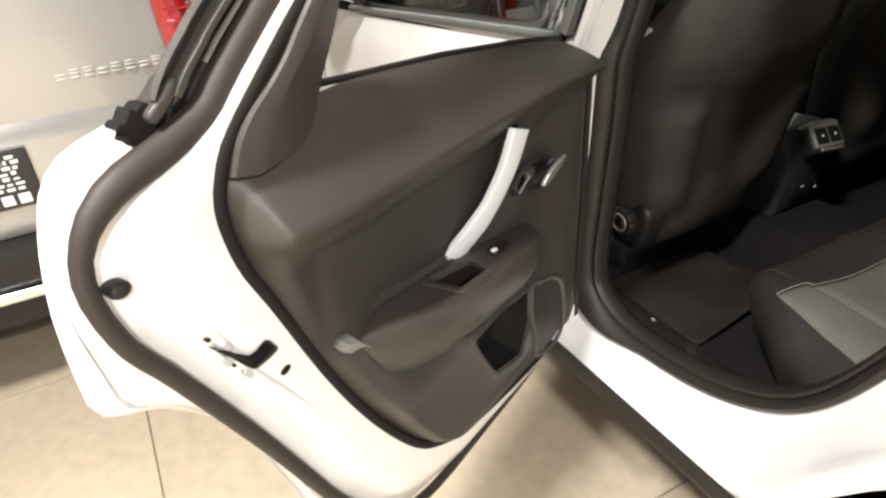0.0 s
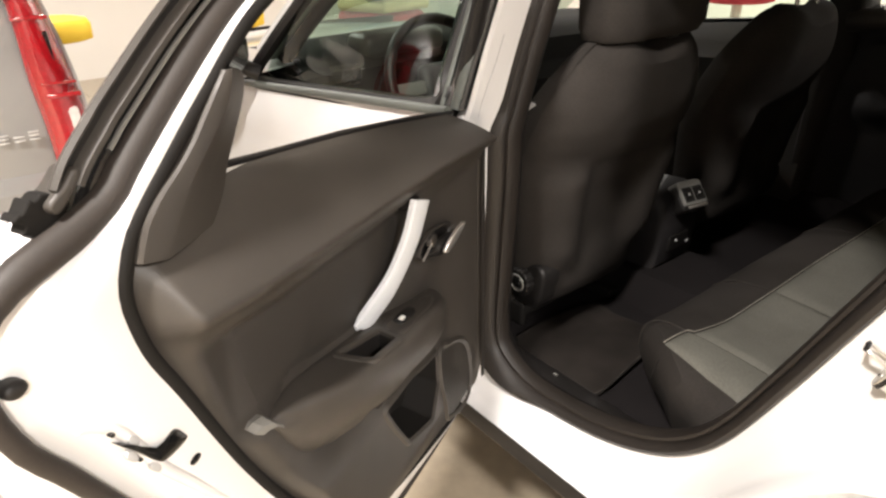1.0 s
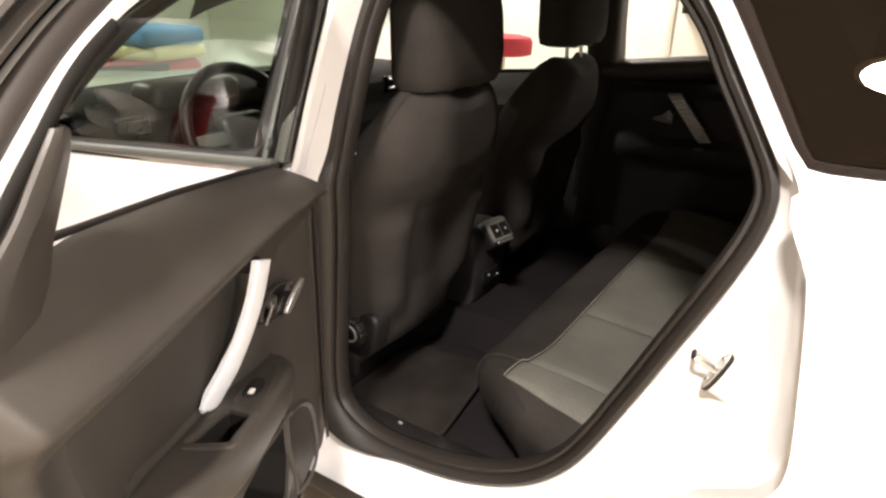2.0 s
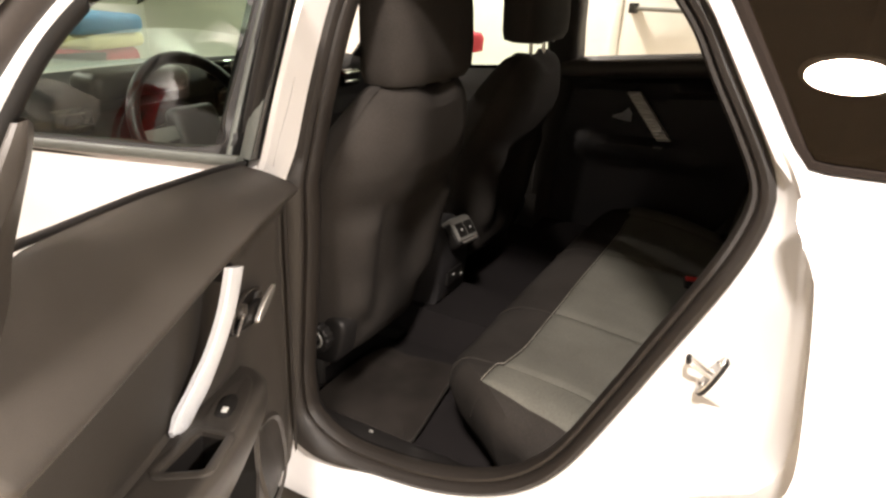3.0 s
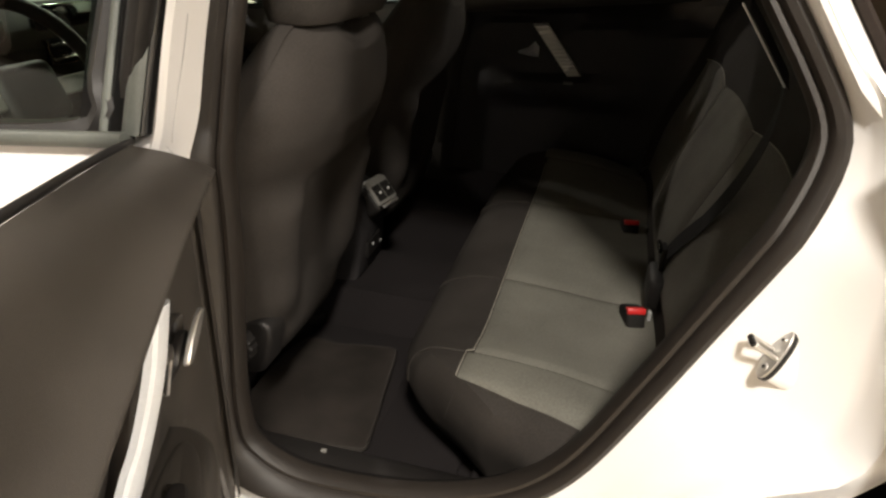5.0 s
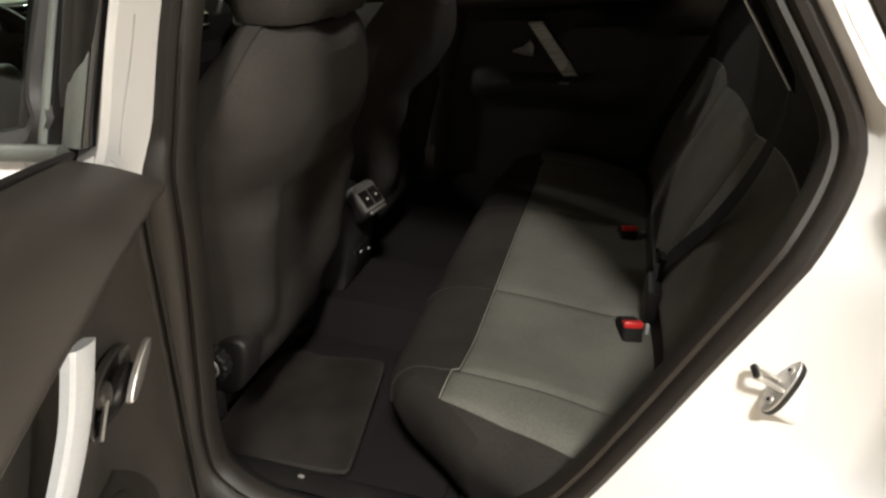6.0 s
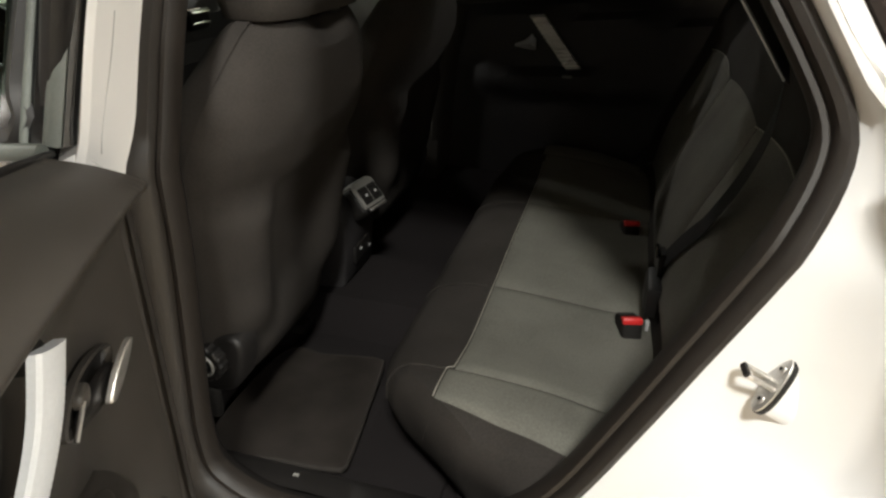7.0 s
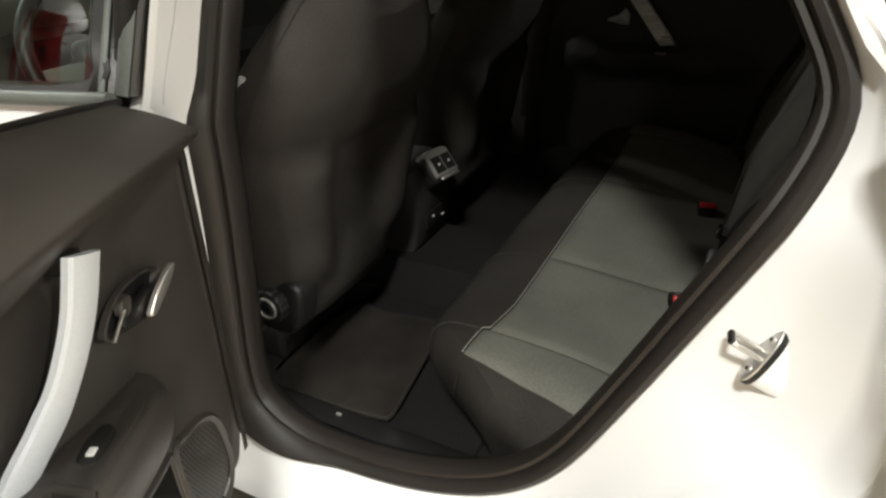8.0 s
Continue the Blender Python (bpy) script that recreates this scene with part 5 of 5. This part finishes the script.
part("cushion", loft(B(), rows, False), CLOTH, bench, "dark cloth cushion")



def edge_y(x, sg):
    return float(np.interp(x, [0.420, 0.520, 0.627, 0.70, 0.78], [0.611, 0.631, 0.642, 0.635, 0.60])) * sg


def insert_panel(y0, y1, tilt0=False, tilt1=False):
    """One grey panel of the seat, softly domed."""
    rows = []
    x0 = 0.422 if tilt0 or tilt1 else 0.432
    xs = np.linspace(x0, 0.775, 26)
    for j in np.linspace(0, 1, 26):
        row = []
        for x in xs:
            a = edge_y(x, -1) if tilt0 else y0
            b = edge_y(x, 1) if tilt1 else y1
            y = a + (b - a) * j
            e = min(min(j, 1 - j) * (b - a) / 0.012, 1) * min(min(x - x0, 0.775 - x) / 0.010 + 0.0, 1)
            row.append((x, y, cushion_top(x, y) + 0.0005 + 0.0055 * math.sin(max(e, 0) * math.pi / 2)))
        rows.append(row)
    part("seat_insert", loft(B(), rows, False), GREY, bench, "grey woven insert")


insert_panel(-0.6, -0.532, True)
insert_panel(-0.530, -0.222)
insert_panel(-0.220, 0.220)
insert_panel(0.222, 0.540)
insert_panel(0.542, 0.6, False, True)
for pts in ([(0.430, y) for y in np.linspace(-0.50, 0.50, 60)], [(0.430 - 0.010 * ramp(-0.526, -0.534, y), y) for y in np.linspace(-0.50, -0.612, 36)]):
    part("stitching", tube(B(), [(x, y, cushion_top(x, y) + 0.004) for x, y in pts], 0.0009), THREAD, bench, "pale stitching")


# seams that run on over the dark front of the bench
for y in (-0.531, -0.221, 0.221, 0.541):
    part("seam", tube(B(), smooth(bench_row(y)[5:10], 24, False), 0.0026), CLOTH, bench)
# the insert's front seam runs on down the dark end
for sg in (-1, 1):
    part("stitching", tube(B(), smooth([(0.4225, 0.606 * sg, 0.5795), (0.418, 0.6135 * sg, 0.557), (0.412, 0.616 * sg, 0.535), (0.405, 0.614 * sg, 0.505)], 16, False), 0.0008), CLOTH, bench)


# backrest
def back_x(z, y):
    x = 0.762 + 0.30 * (z - 0.65) - 0.018 * math.exp(-((z - 0.72) / 0.12) ** 2)
    for cy in (-0.37, 0.37):
        x += 0.009 * math.exp(-((y - cy) / 0.16) ** 2)
    x -= 0.020 * ramp(0.52, 0.60, abs(y))
    x += 0.015 * ramp(0.62, 0.68, abs(y)) ** 2
    return x


rows = []
for z in np.linspace(0.53, 1.13, 40):
    rows.append([(back_x(z, y) + 0.03 * ramp(1.08, 1.13, z) ** 2, y, z) for y in np.linspace(-0.685, 0.685, 75)])
rows.append([(x + 0.08, y, z) for x, y, z in rows[-1]])
part("backrest", loft(B(), rows, False), CLOTH, bench, "dark cloth backrest")


def back_insert(y0, y1, z0, z1, mat, bow=0.0):
    rows = []
    for i in np.linspace(0, 1, 30):
        row = []
        for j in np.linspace(0, 1, 24):
            y = y0 + (y1 - y0) * j
            z = z0 + (z1 - bow * (2 * j - 1) ** 2 - z0) * i
            e = min(min(j, 1 - j) * abs(y1 - y0) / 0.012, min(i, 1 - i) * (z1 - z0) / 0.012, 1)
            row.append((back_x(z, y) - 0.0008 - 0.006 * math.sin(e * math.pi / 2), y, z))
        rows.append(row)
    part("back_insert", loft(B(), rows, False), mat, bench, "charcoal woven back insert")


for a, b in ((-0.545, -0.195), (-0.19, 0.19), (0.195, 0.545)):
    back_insert(a, b, 0.585, 0.926, BACKCLOTH, 0.012)
for a, b in ((-0.545, -0.195), (0.195, 0.545)):
    part("stitching", tube(B(), [(back_x(z, y) - 0.006, y, z) for y, z in [(a + (b - a) * s, 0.926 - 0.012 * (2 * s - 1) ** 2 + 0.002) for s in np.linspace(0, 1, 30)]], 0.0009), THREAD, bench)
    part("stitching", tube(B(), [(back_x(z, a - 0.003) - 0.004, a - 0.003, z) for z in np.linspace(0.62, 0.914, 24)], 0.0009), THREAD, bench)
for y in (-0.37, 0.37):
    hl = []
    for z, k in ((1.12, 0.6), (1.13, 0.95), (1.17, 1.0), (1.21, 0.95), (1.225, 0.6)):
        hl.append([(0.95 + 0.04 * k * c, y + 0.13 * (0.5 + 0.5 * k) * s, z) for c, s in sup(40, 0.6)])
    part("headrest", loft(B(), hl, True, True, True), CLOTH, bench, "dark cloth headrest")


# ---- belts and buckles ----
def ribbon(bm, path, across, half, thick=0.0012):
    rows = []
    for q, c in zip(path, across):
        q, c = np.array(q), np.array(c) / np.linalg.norm(c)
        rows.append([q - c * half, q + c * half])
    lo = [[tuple(p) for p in r] for r in rows]
    d = np.cross(np.array(path[1]) - np.array(path[0]), across[0])
    d = d / np.linalg.norm(d) * thick
    hi = [[tuple(np.array(p) + d) for p in r] for r in rows]
    loft(bm, [[r[0], r[1], h[1], h[0]] for r, h in zip(lo, hi)], True, True, True)


belt = tagged(new("seat_belt"), "black webbing seat belt hanging across the rear backrest", "seat belt")
pth = smooth([(0.790, -0.525, 1.062), (0.800, -0.47, 0.985), (0.796, -0.37, 0.87), (0.770, -0.265, 0.74), (0.746, -0.190, 0.652)], 40, False)
pth = [(min(x, back_x(z, y) - 0.012), y, z) for x, y, z in pth]
bm = B()
ribbon(bm, pth, [(0.10, 0.75, 0.55)] * len(pth), 0.020)
part("webbing", bm, WEBBING, belt)
bm = B()
ribbon(bm, [(0.728, -0.532, 1.148), (0.760, -0.531, 1.106), (0.792, -0.528, 1.062)], [(0.12, 0.94, 0.30)] * 3, 0.0235)
part("webbing", bm, WEBBING, belt)
# pale tube that draws the light along the belt's edge
part("webbing_edge", tube(B(), [(0.716, -0.556, 1.150), (0.784, -0.552, 1.060)], 0.0012), PALE, belt, "pale line drawn for light on the webbing edge")
part("tongue", slab(B(), np.array([(-0.022, -0.03), (0.022, -0.03), (0.018, 0.03), (-0.018, 0.03)]), lambda a, b, d: (0.738 - d, -0.178 + a, 0.635 + b), 0.006, -0.004, 0.002), BLACK, belt, "black belt tongue")
part("tongue_bar", block(B(), (0.724, -0.196, 0.655), (0.734, -0.150, 0.667), 0.003), GLOSS, belt)
part("anchor_cover", block(B(), (0.715, -0.25, 0.555), (0.765, -0.15, 0.62), 0.012), BLACK, belt)


def buckle(x, y, z, yaw):
    bk = tagged(new("belt_buckle"), "black seat belt buckle with a red release button", "belt buckle", group="rear belt buckles")
    part("housing", block(B(), (-0.030, -0.019, -0.05), (0.024, 0.019, 0.008), 0.007, 3), GRILLE, bk)
    part("release_button", block(B(), (-0.0325, -0.0180, -0.004), (-0.014, 0.0180, 0.0085), 0.003), REDPL, bk, "red push button")
    part("slot", block(B(), (0.002, -0.013, 0.004), (0.008, 0.013, 0.0086), 0.001), GLOSS, bk)
    part("stalk", block(B(), (-0.015, -0.014, -0.09), (0.012, 0.014, -0.045), 0.004), WEBBING, bk)
    bk.matrix_world = pose(x, y, z, 0, 20, yaw)
    return bk


b1 = buckle(0.691, -0.268, 0.562, 105)
copy_thing(b1, pose(0.684, 0.167, 0.560, 0, 20, 102))
tagged(part("care_label", block(B(), (0.722, -0.275, 0.546), (0.728, -0.263, 0.564), 0.001), PALE), "tiny white sewn label beside the buckle", "label")

# ---- floor mat ----
mt = smooth([(-0.03, -0.27), (0.06, -0.250), (0.145, -0.233), (0.183, -0.229), (0.197, -0.245), (0.215, -0.37), (0.236, -0.525), (0.226, -0.550), (0.10, -0.560), (-0.03, -0.560)], 70)
fm = tagged(new("floor_mat"), "charcoal carpet floor mat with a bound edge", "floor mat")
part("mat_top", slab(B(), mt, lambda a, b, d: (a, b, 0.318 + d), 0.013, 0.0, 0.004), MAT, fm)
part("binding", tube(B(), [(a, b, 0.325) for a, b in mt], 0.005, 0.006, closed=True), CLOTH, fm)
bm = B()
block(bm, (0.24, -0.66, 0.305), (0.42, -0.30, 0.322), 0.008)
tagged(part("floor_mat_rear_piece", bm, CARPET), "black carpet strip under the rear bench", "carpet")

# ---- middle console with air vents ----
VENT = pose(0.070, 0.010, 0.617, 0, -40, -11)
con = tagged(new("centre_console"), "black centre console with rear air vents", "console")
rows = []
for x, z, k in ((-0.62, 0.58, 1.0), (-0.30, 0.60, 1.0), (-0.06, 0.625, 0.98), (0.0, 0.632, 0.94), (0.028, 0.622, 0.90), (0.042, 0.60, 0.86), (0.050, 0.57, 0.80)):
    low = 0.31 + 0.10 * ramp(0.0, 0.05, x)
    rows.append([(x - 0.012 * ramp(0.5, 0.36, zz) * ramp(-0.06, 0.0, x), 0.015 + yy * k, zz) for yy, zz in ((-0.100, low), (-0.100, z - 0.05), (-0.094, z - 0.022), (-0.078, z - 0.006), (-0.05, z), (0.05, z), (0.078, z - 0.006), (0.094, z - 0.022), (0.100, z - 0.05), (0.100, low))])
part("body", loft(B(), rows, True, True, True), SHADE_LINING, con, "", 60)
vent = part("vent_housing", block(B(), (-0.050, -0.043, -0.042), (0.004, 0.043, 0.036), 0.014, 5, m=VENT), BLACK, con, "black vent housing")
part("vent_cap", block(B(), (-0.044, -0.040, 0.024), (0.011, 0.040, 0.041), 0.012, 4, m=VENT), GREYPL, vent, "grey plastic cap")
part("vent_surround", block(B(), (0.000, -0.041, -0.030), (0.0110, 0.041, 0.034), 0.004, 3, m=VENT), GREYPL, vent, "grey plastic surround")
for y in (-0.0188, 0.0188):
    part("vent", block(B(), (0.0090, y - 0.0172, -0.022), (0.0118, y + 0.0172, 0.020), 0.0008, m=VENT), GRILLE, vent, "black air vent")
    for k in range(3):
        part("vane", block(B(), (0.0116, y - 0.0160, -0.012 + k * 0.011), (0.0140, y + 0.0160, -0.0105 + k * 0.011), 0.0005, m=VENT), GLOSS, vent)
    part("vent_tab", block(B(), (0.012, y - 0.0014, -0.004), (0.0165, y + 0.0014, 0.001), 0.0006, m=VENT), INKW, vent, "bright vent tab")
part("vent_wheel", block(B(), (0.004, -0.032, -0.040), (0.0120, 0.036, -0.0315), 0.003, 3, m=VENT), STEEL, vent, "satin metal slider")
part("socket", block(B(), (0.034, -0.030, 0.445), (0.052, 0.062, 0.490), 0.004), BLACK, con, "black socket panel")
# white dots painted as glints on the sockets' metal
for y, z in ((0.003, 0.4745), (0.058, 0.458)):
    part("socket_mark", block(B(), (0.0515, y - 0.005, z - 0.002), (0.0535, y + 0.005, z + 0.002), 0.0005), INKW, con, "small white dot for the glint of socket metal")
part("sealer_line", tube(B(), smooth([(0.1225, -0.745, 1.118), (0.1215, -0.754, 1.093), (0.1205, -0.765, 1.066), (0.1195, -0.779, 1.037), (0.1185, -0.792, 1.007), (0.1175, -0.798, 0.985)], 24, False), 0.0006), PALE, car, "thin grey sealer line")
part("pillar_hook", block(B(), (0.074, -0.682, 0.737), (0.092, -0.668, 0.742), 0.002), GREYPL, car, "small grey hook on the pillar trim")

# ---- dashboard and steering wheel ----
dash = tagged(new("dashboard"), "dark dashboard with air vents and a screen", "dashboard")
rows = []
for y in np.linspace(-0.73, 0.73, 30):
    rows.append([(x, y, z + 0.012 * math.cos(y * 2)) for x, z in ((-1.06, 0.965), (-0.92, 0.975), (-0.80, 0.972), (-0.72, 0.955), (-0.690, 0.92), (-0.70, 0.84), (-0.66, 0.79), (-0.68, 0.68), (-0.78, 0.60), (-0.9, 0.5))])
part("body", loft(B(), rows, False), GRILLE, dash)
for y in (-0.60, 0.52, -0.10, 0.16):
    part("air_vent", block(B(), (-0.708, y - 0.05, 0.885), (-0.680, y + 0.05, 0.945), 0.006), GLOSS, dash, "gloss black air vent")
    for z in (0.898, 0.930):
        part("vent_trim", block(B(), (-0.684, y - 0.046, z), (-0.674, y + 0.046, z + 0.007), 0.002), CHROME, dash, "chrome vent trim")
part("screen", block(B(), (-0.735, -0.14, 0.93), (-0.715, 0.12, 1.015), 0.006), GLOSS, dash, "black screen")
part("instrument_hood", block(B(), (-0.82, -0.52, 0.94), (-0.70, -0.22, 1.015), 0.03, 4), CARD, dash)

sw_ob = tagged(new("steering_wheel"), "black leather steering wheel with a dark hub", "steering wheel")
sw_ob.matrix_world = pose(-0.520, -0.370, 0.890, 0, 66, 0)
rim = [(0.182 * math.cos(a), 0.182 * math.sin(a) * (1.0 if math.cos(a) < 0.75 else 1.0), 0) for a in np.linspace(0, 2 * math.pi, 60, endpoint=False)]
part("rim", tube(B(), rim, 0.015, 0.017, closed=True, sides=12), BLACK, sw_ob, "black leather rim")
hub = part("hub", block(B(), (-0.06, -0.075, -0.04), (0.065, 0.075, 0.012), 0.025, 3), BLACK, sw_ob)
for lo, hi in (((-0.015, -0.172, -0.012), (0.022, -0.07, 0.004)), ((-0.015, 0.07, -0.012), (0.022, 0.172, 0.004)), ((0.06, -0.02, -0.012), (0.172, 0.02, 0.004))):
    part("spoke", block(B(), lo, hi, 0.006), GREYPL, sw_ob)
part("column", block(B(), (-0.04, -0.04, -0.34), (0.04, 0.04, -0.03), 0.015), BLACK, sw_ob)


# ---- silver van behind the door ----
van = tagged(new("van"), "silver van with red tail lamps, seen from behind", "van")
VX, VY0, VY1 = -0.77, -2.98, -1.245


def van_side_y(z):
    return 0.10 * ramp(0.85, 1.60, z)


rows = []
for z in np.linspace(0.72, 1.84, 30):
    ins = van_side_y(z)
    x = VX - 0.13 * ramp(1.05, 1.84, z) + 0.012 * math.sin((z - 0.72) * 6)
    rows.append([(x - 0.05 * abs(2 * s - 1) ** 6, VY0 + ins + (VY1 - VY0 - 2 * ins) * s, z) for s in np.linspace(0, 1, 40)])
part("tailgate", loft(B(), rows, False), SILVER, van, "silver tailgate")
rows = []
for x, z, o in ((VX - 0.02, 0.80, 0.0), (VX + 0.035, 0.785, 0.0), (VX + 0.06, 0.76, 0.0), (VX + 0.065, 0.66, 0.0), (VX + 0.055, 0.555, 0.0), (VX + 0.035, 0.535, 0.0)):
    rows.append([(x - 0.12 * abs(2 * s - 1) ** 5, VY0 - 0.01 + (VY1 - VY0 + 0.02) * s, z) for s in np.linspace(0, 1, 40)])
bp = part("bumper", loft(B(), rows, False), SILVER, van, "silver rear bumper")
rows = []
for x, z in ((VX + 0.03, 0.537), (VX + 0.075, 0.52), (VX + 0.085, 0.47), (VX + 0.075, 0.42), (VX + 0.05, 0.36), (VX - 0.02, 0.27)):
    rows.append([(x - 0.12 * abs(2 * s - 1) ** 5, VY0 - 0.01 + (VY1 - VY0 + 0.02) * s, z) for s in np.linspace(0, 1, 40)])
part("lower_bumper", loft(B(), rows, False), BLACK, van, "black lower bumper")
part("bumper_strip", tube(B(), [(VX + 0.085 - 0.12 * abs(2 * s - 1) ** 5, VY0 + (VY1 - VY0) * s, 0.405) for s in np.linspace(0, 1, 40)], 0.01, 0.014), CHROME, van, "bright bumper strip")
for sg, yy in ((1, VY1), (-1, VY0)):
    rows = []
    for z in np.linspace(0.785, 1.25, 24):
        ins = van_side_y(z)
        wdt = 0.104 - 0.03 * ramp(0.95, 1.20, z)
        x = VX + 0.012 - 0.13 * ramp(1.05, 1.84, z)
        e = math.sin(min((z - 0.780) / 0.03, (1.255 - z) / 0.03, 1) * math.pi / 2)
        rows.append([(x - 0.02 + 0.03 * e * math.sin(s * math.pi) ** 0.3 - 0.06 * s ** 3, yy - sg * (ins + wdt * (1 - s)), z) for s in np.linspace(0, 1, 14)])
    tl = part("tail_lamp", loft(B(), rows, False), REDLENS, van, "tall red tail lamp")
    part("clear_lens", block(B(), (VX - 0.01, min(yy - sg * 0.030, yy - sg * 0.085), 0.845), (VX + 0.014, max(yy - sg * 0.030, yy - sg * 0.085), 0.930), 0.008), CLEARLENS, tl, "frosted reversing lens")
    part("lamp_core", block(B(), (VX - 0.03, min(yy - sg * 0.050, yy - sg * 0.075), 1.00), (VX + 0.009, max(yy - sg * 0.050, yy - sg * 0.075), 1.10), 0.006), GLOSS, tl)
    for z, hh in ((0.955, 0.010), (0.985, 0.006), (1.125, 0.008), (1.17, 0.006), (1.21, 0.006)):
        ya, yb = yy - sg * (van_side_y(z) + 0.012), yy - sg * (van_side_y(z) + 0.085)
        xx = VX + 0.012 - 0.13 * ramp(1.05, 1.84, z)
        part("lens_bar", block(B(), (xx - 0.02, min(ya, yb), z), (xx + 0.010, max(ya, yb), z + hh), 0.003), REDLENS, tl)
    rows = []
    for x in np.linspace(VX - 0.05, VX - 3.9, 20):
        rows.append([(x, yy - sg * (van_side_y(z) + 0.004), z) for z in np.linspace(0.35, 1.84 - 0.8 * ramp(VX - 2.7, VX - 3.9, x), 14)])
    part("side_panel", loft(B(), rows, False), SILVER, van, "silver side panel")
rows = [[(x, VY0 + 0.1 + (VY1 - VY0 - 0.2) * s, z + 0.03 * math.sin(s * math.pi)) for s in np.linspace(0, 1, 12)] for x, z in ((VX - 0.12, 1.84), (VX - 2.6, 1.84), (VX - 3.3, 1.25), (VX - 4.0, 1.0), (VX - 4.1, 0.5))]
part("roof", loft(B(), rows, False), SILVER, van)
wn = smooth([(VY0 + 0.22, 1.22), (VY1 - 0.24, 1.22), (VY1 - 0.22, 1.26), (VY1 - 0.27, 1.70), (VY0 + 0.27, 1.70), (VY0 + 0.22, 1.26)], 70)
part("rear_window", patch(B(), wn, ((VY0 + VY1) / 2, 1.46), 4, lambda y, z: (VX + 0.016 - 0.13 * ramp(1.05, 1.84, z), y, z)), TINTED, van, "dark tinted rear window")
part("underside", block(B(), (VX - 3.9, VY0 + 0.1, 0.25), (VX - 0.1, VY1 - 0.1, 0.36), 0.02), BLACK, van)
for x, y in ((VX - 0.75, VY1 - 0.12), (VX - 0.75, VY0 + 0.12), (VX - 3.3, VY1 - 0.12), (VX - 3.3, VY0 + 0.12)):
    rg = lambda r, o: [(x + r * math.cos(a), y + o, 0.325 + r * math.sin(a)) for a in np.linspace(0, 2 * math.pi, 36, endpoint=False)]
    part("wheel", loft(B(), [rg(0.20, -0.1), rg(0.31, -0.1), rg(0.325, -0.06), rg(0.325, 0.06), rg(0.31, 0.1), rg(0.2, 0.1)], True, True, True), TYRE, van)
# badge: plain bright strokes on the tailgate
for i in range(8):
    y = -1.600 + i * 0.0300
    for z in (0.8695, 0.8790, 0.8865)[: 3 if i % 3 else 2]:
        part("badge_bar", block(B(), (VX + 0.004, y, z), (VX + 0.0105, y + 0.0215, z + 0.0026), 0.001), SATINBAR, van, "plain bright badge bar")
# advertising board in the number plate recess
bd = part("board", block(B(), (VX + 0.064, -2.05, 0.618), (VX + 0.072, -1.705, 0.755), 0.004), PRINT, van, "black printed board")
rnd = random.Random(4)
bm = B()
for j in range(7):
    y = -2.035
    while y < -1.735:
        w = 0.006 + 0.012 * rnd.random()
        z = 0.662 + j * 0.0125
        block(bm, (VX + 0.0715, y, z), (VX + 0.0735, y + w, z + 0.004 + 0.005 * rnd.random()), 0.0)
        y += w + 0.005 + 0.004 * rnd.random()
part("print_bars", bm, INK, bd, flat=True)
for i in range(9):
    part("print_bar", block(B(), (VX + 0.0715, -2.030 + i * 0.0345, 0.629), (VX + 0.0735, -2.006 + i * 0.0345, 0.652), 0.0), INK, bd, flat=True)


# ---- cushions and stools by the far walls ----
def pouf(x, y, z, sx, sz, mat, word, yaw, tilt=0):
    p = tagged(part("cushion", block(B(), (-sx / 2, -sx / 2, 0), (sx / 2, sx / 2, sz), min(sz * 0.4, 0.06), 4), mat), f"{word} square floor cushion in a stack", "cushion", group="stacked floor cushions")
    p.matrix_world = pose(x, y, z, tilt, 0, yaw)
    return p


zz = 0.0
for mat, word, h in ((BLUE, "blue", 0.20), (RED, "red", 0.18), (BLUE, "blue", 0.20), (RED, "dark red", 0.19), (CREAM, "pale yellow", 0.09), (BLUE, "blue", 0.12)):
    pouf(-3.35 + 0.03 * math.sin(zz * 9), 1.26, zz, 0.50, h, mat, word, 10 + 8 * math.sin(zz * 20))
    zz += h


def stool(x, y, mat, word, h=0.86):
    s = tagged(new("stool"), f"{word} upholstered stool on a white pedestal", "stool", group="waiting stools")
    s.matrix_world = pose(x, y, 0)
    rg = lambda r, z: [(r * math.cos(a), r * math.sin(a), z) for a in np.linspace(0, 2 * math.pi, 36, endpoint=False)]
    part("seat", loft(B(), [rg(0.20, h - 0.15), rg(0.235, h - 0.14), rg(0.24, h - 0.05), rg(0.22, h - 0.015), rg(0.15, h)], True, True, True), mat, s, f"{word} seat")
    part("pedestal", loft(B(), [rg(0.22, 0.0), rg(0.22, 0.015), rg(0.05, 0.03), rg(0.035, 0.1), rg(0.035, h - 0.15)], True, True, True), DOORM, s, "white pedestal")


stool(-3.75, 0.23, YELLOW, "yellow")
stool(-4.1, -0.84, YELLOW, "yellow", 0.84)
stool(-1.55, 3.05, RED, "red", 0.94)

# ---- floor tiles ----
bm = block(B(), (0.002, 0.002, -0.0035), (1.198, 1.198, 0.0), 0.0012, 1)
tile0 = part("tile", bm, TILE, floor)
first = True
for i in range(-6, 5):
    for j in range(-4, 6):
        x, y = 0.32 + 1.2 * i, -1.67 + 1.2 * j
        if x + 1.2 < X0 or x > X1 or y + 1.2 < Y0 or y > Y1:
            continue
        ob = tile0 if first else new("tile", tile0.data)
        first = False
        ob.parent = floor
        ob.location = (x, y, 0)
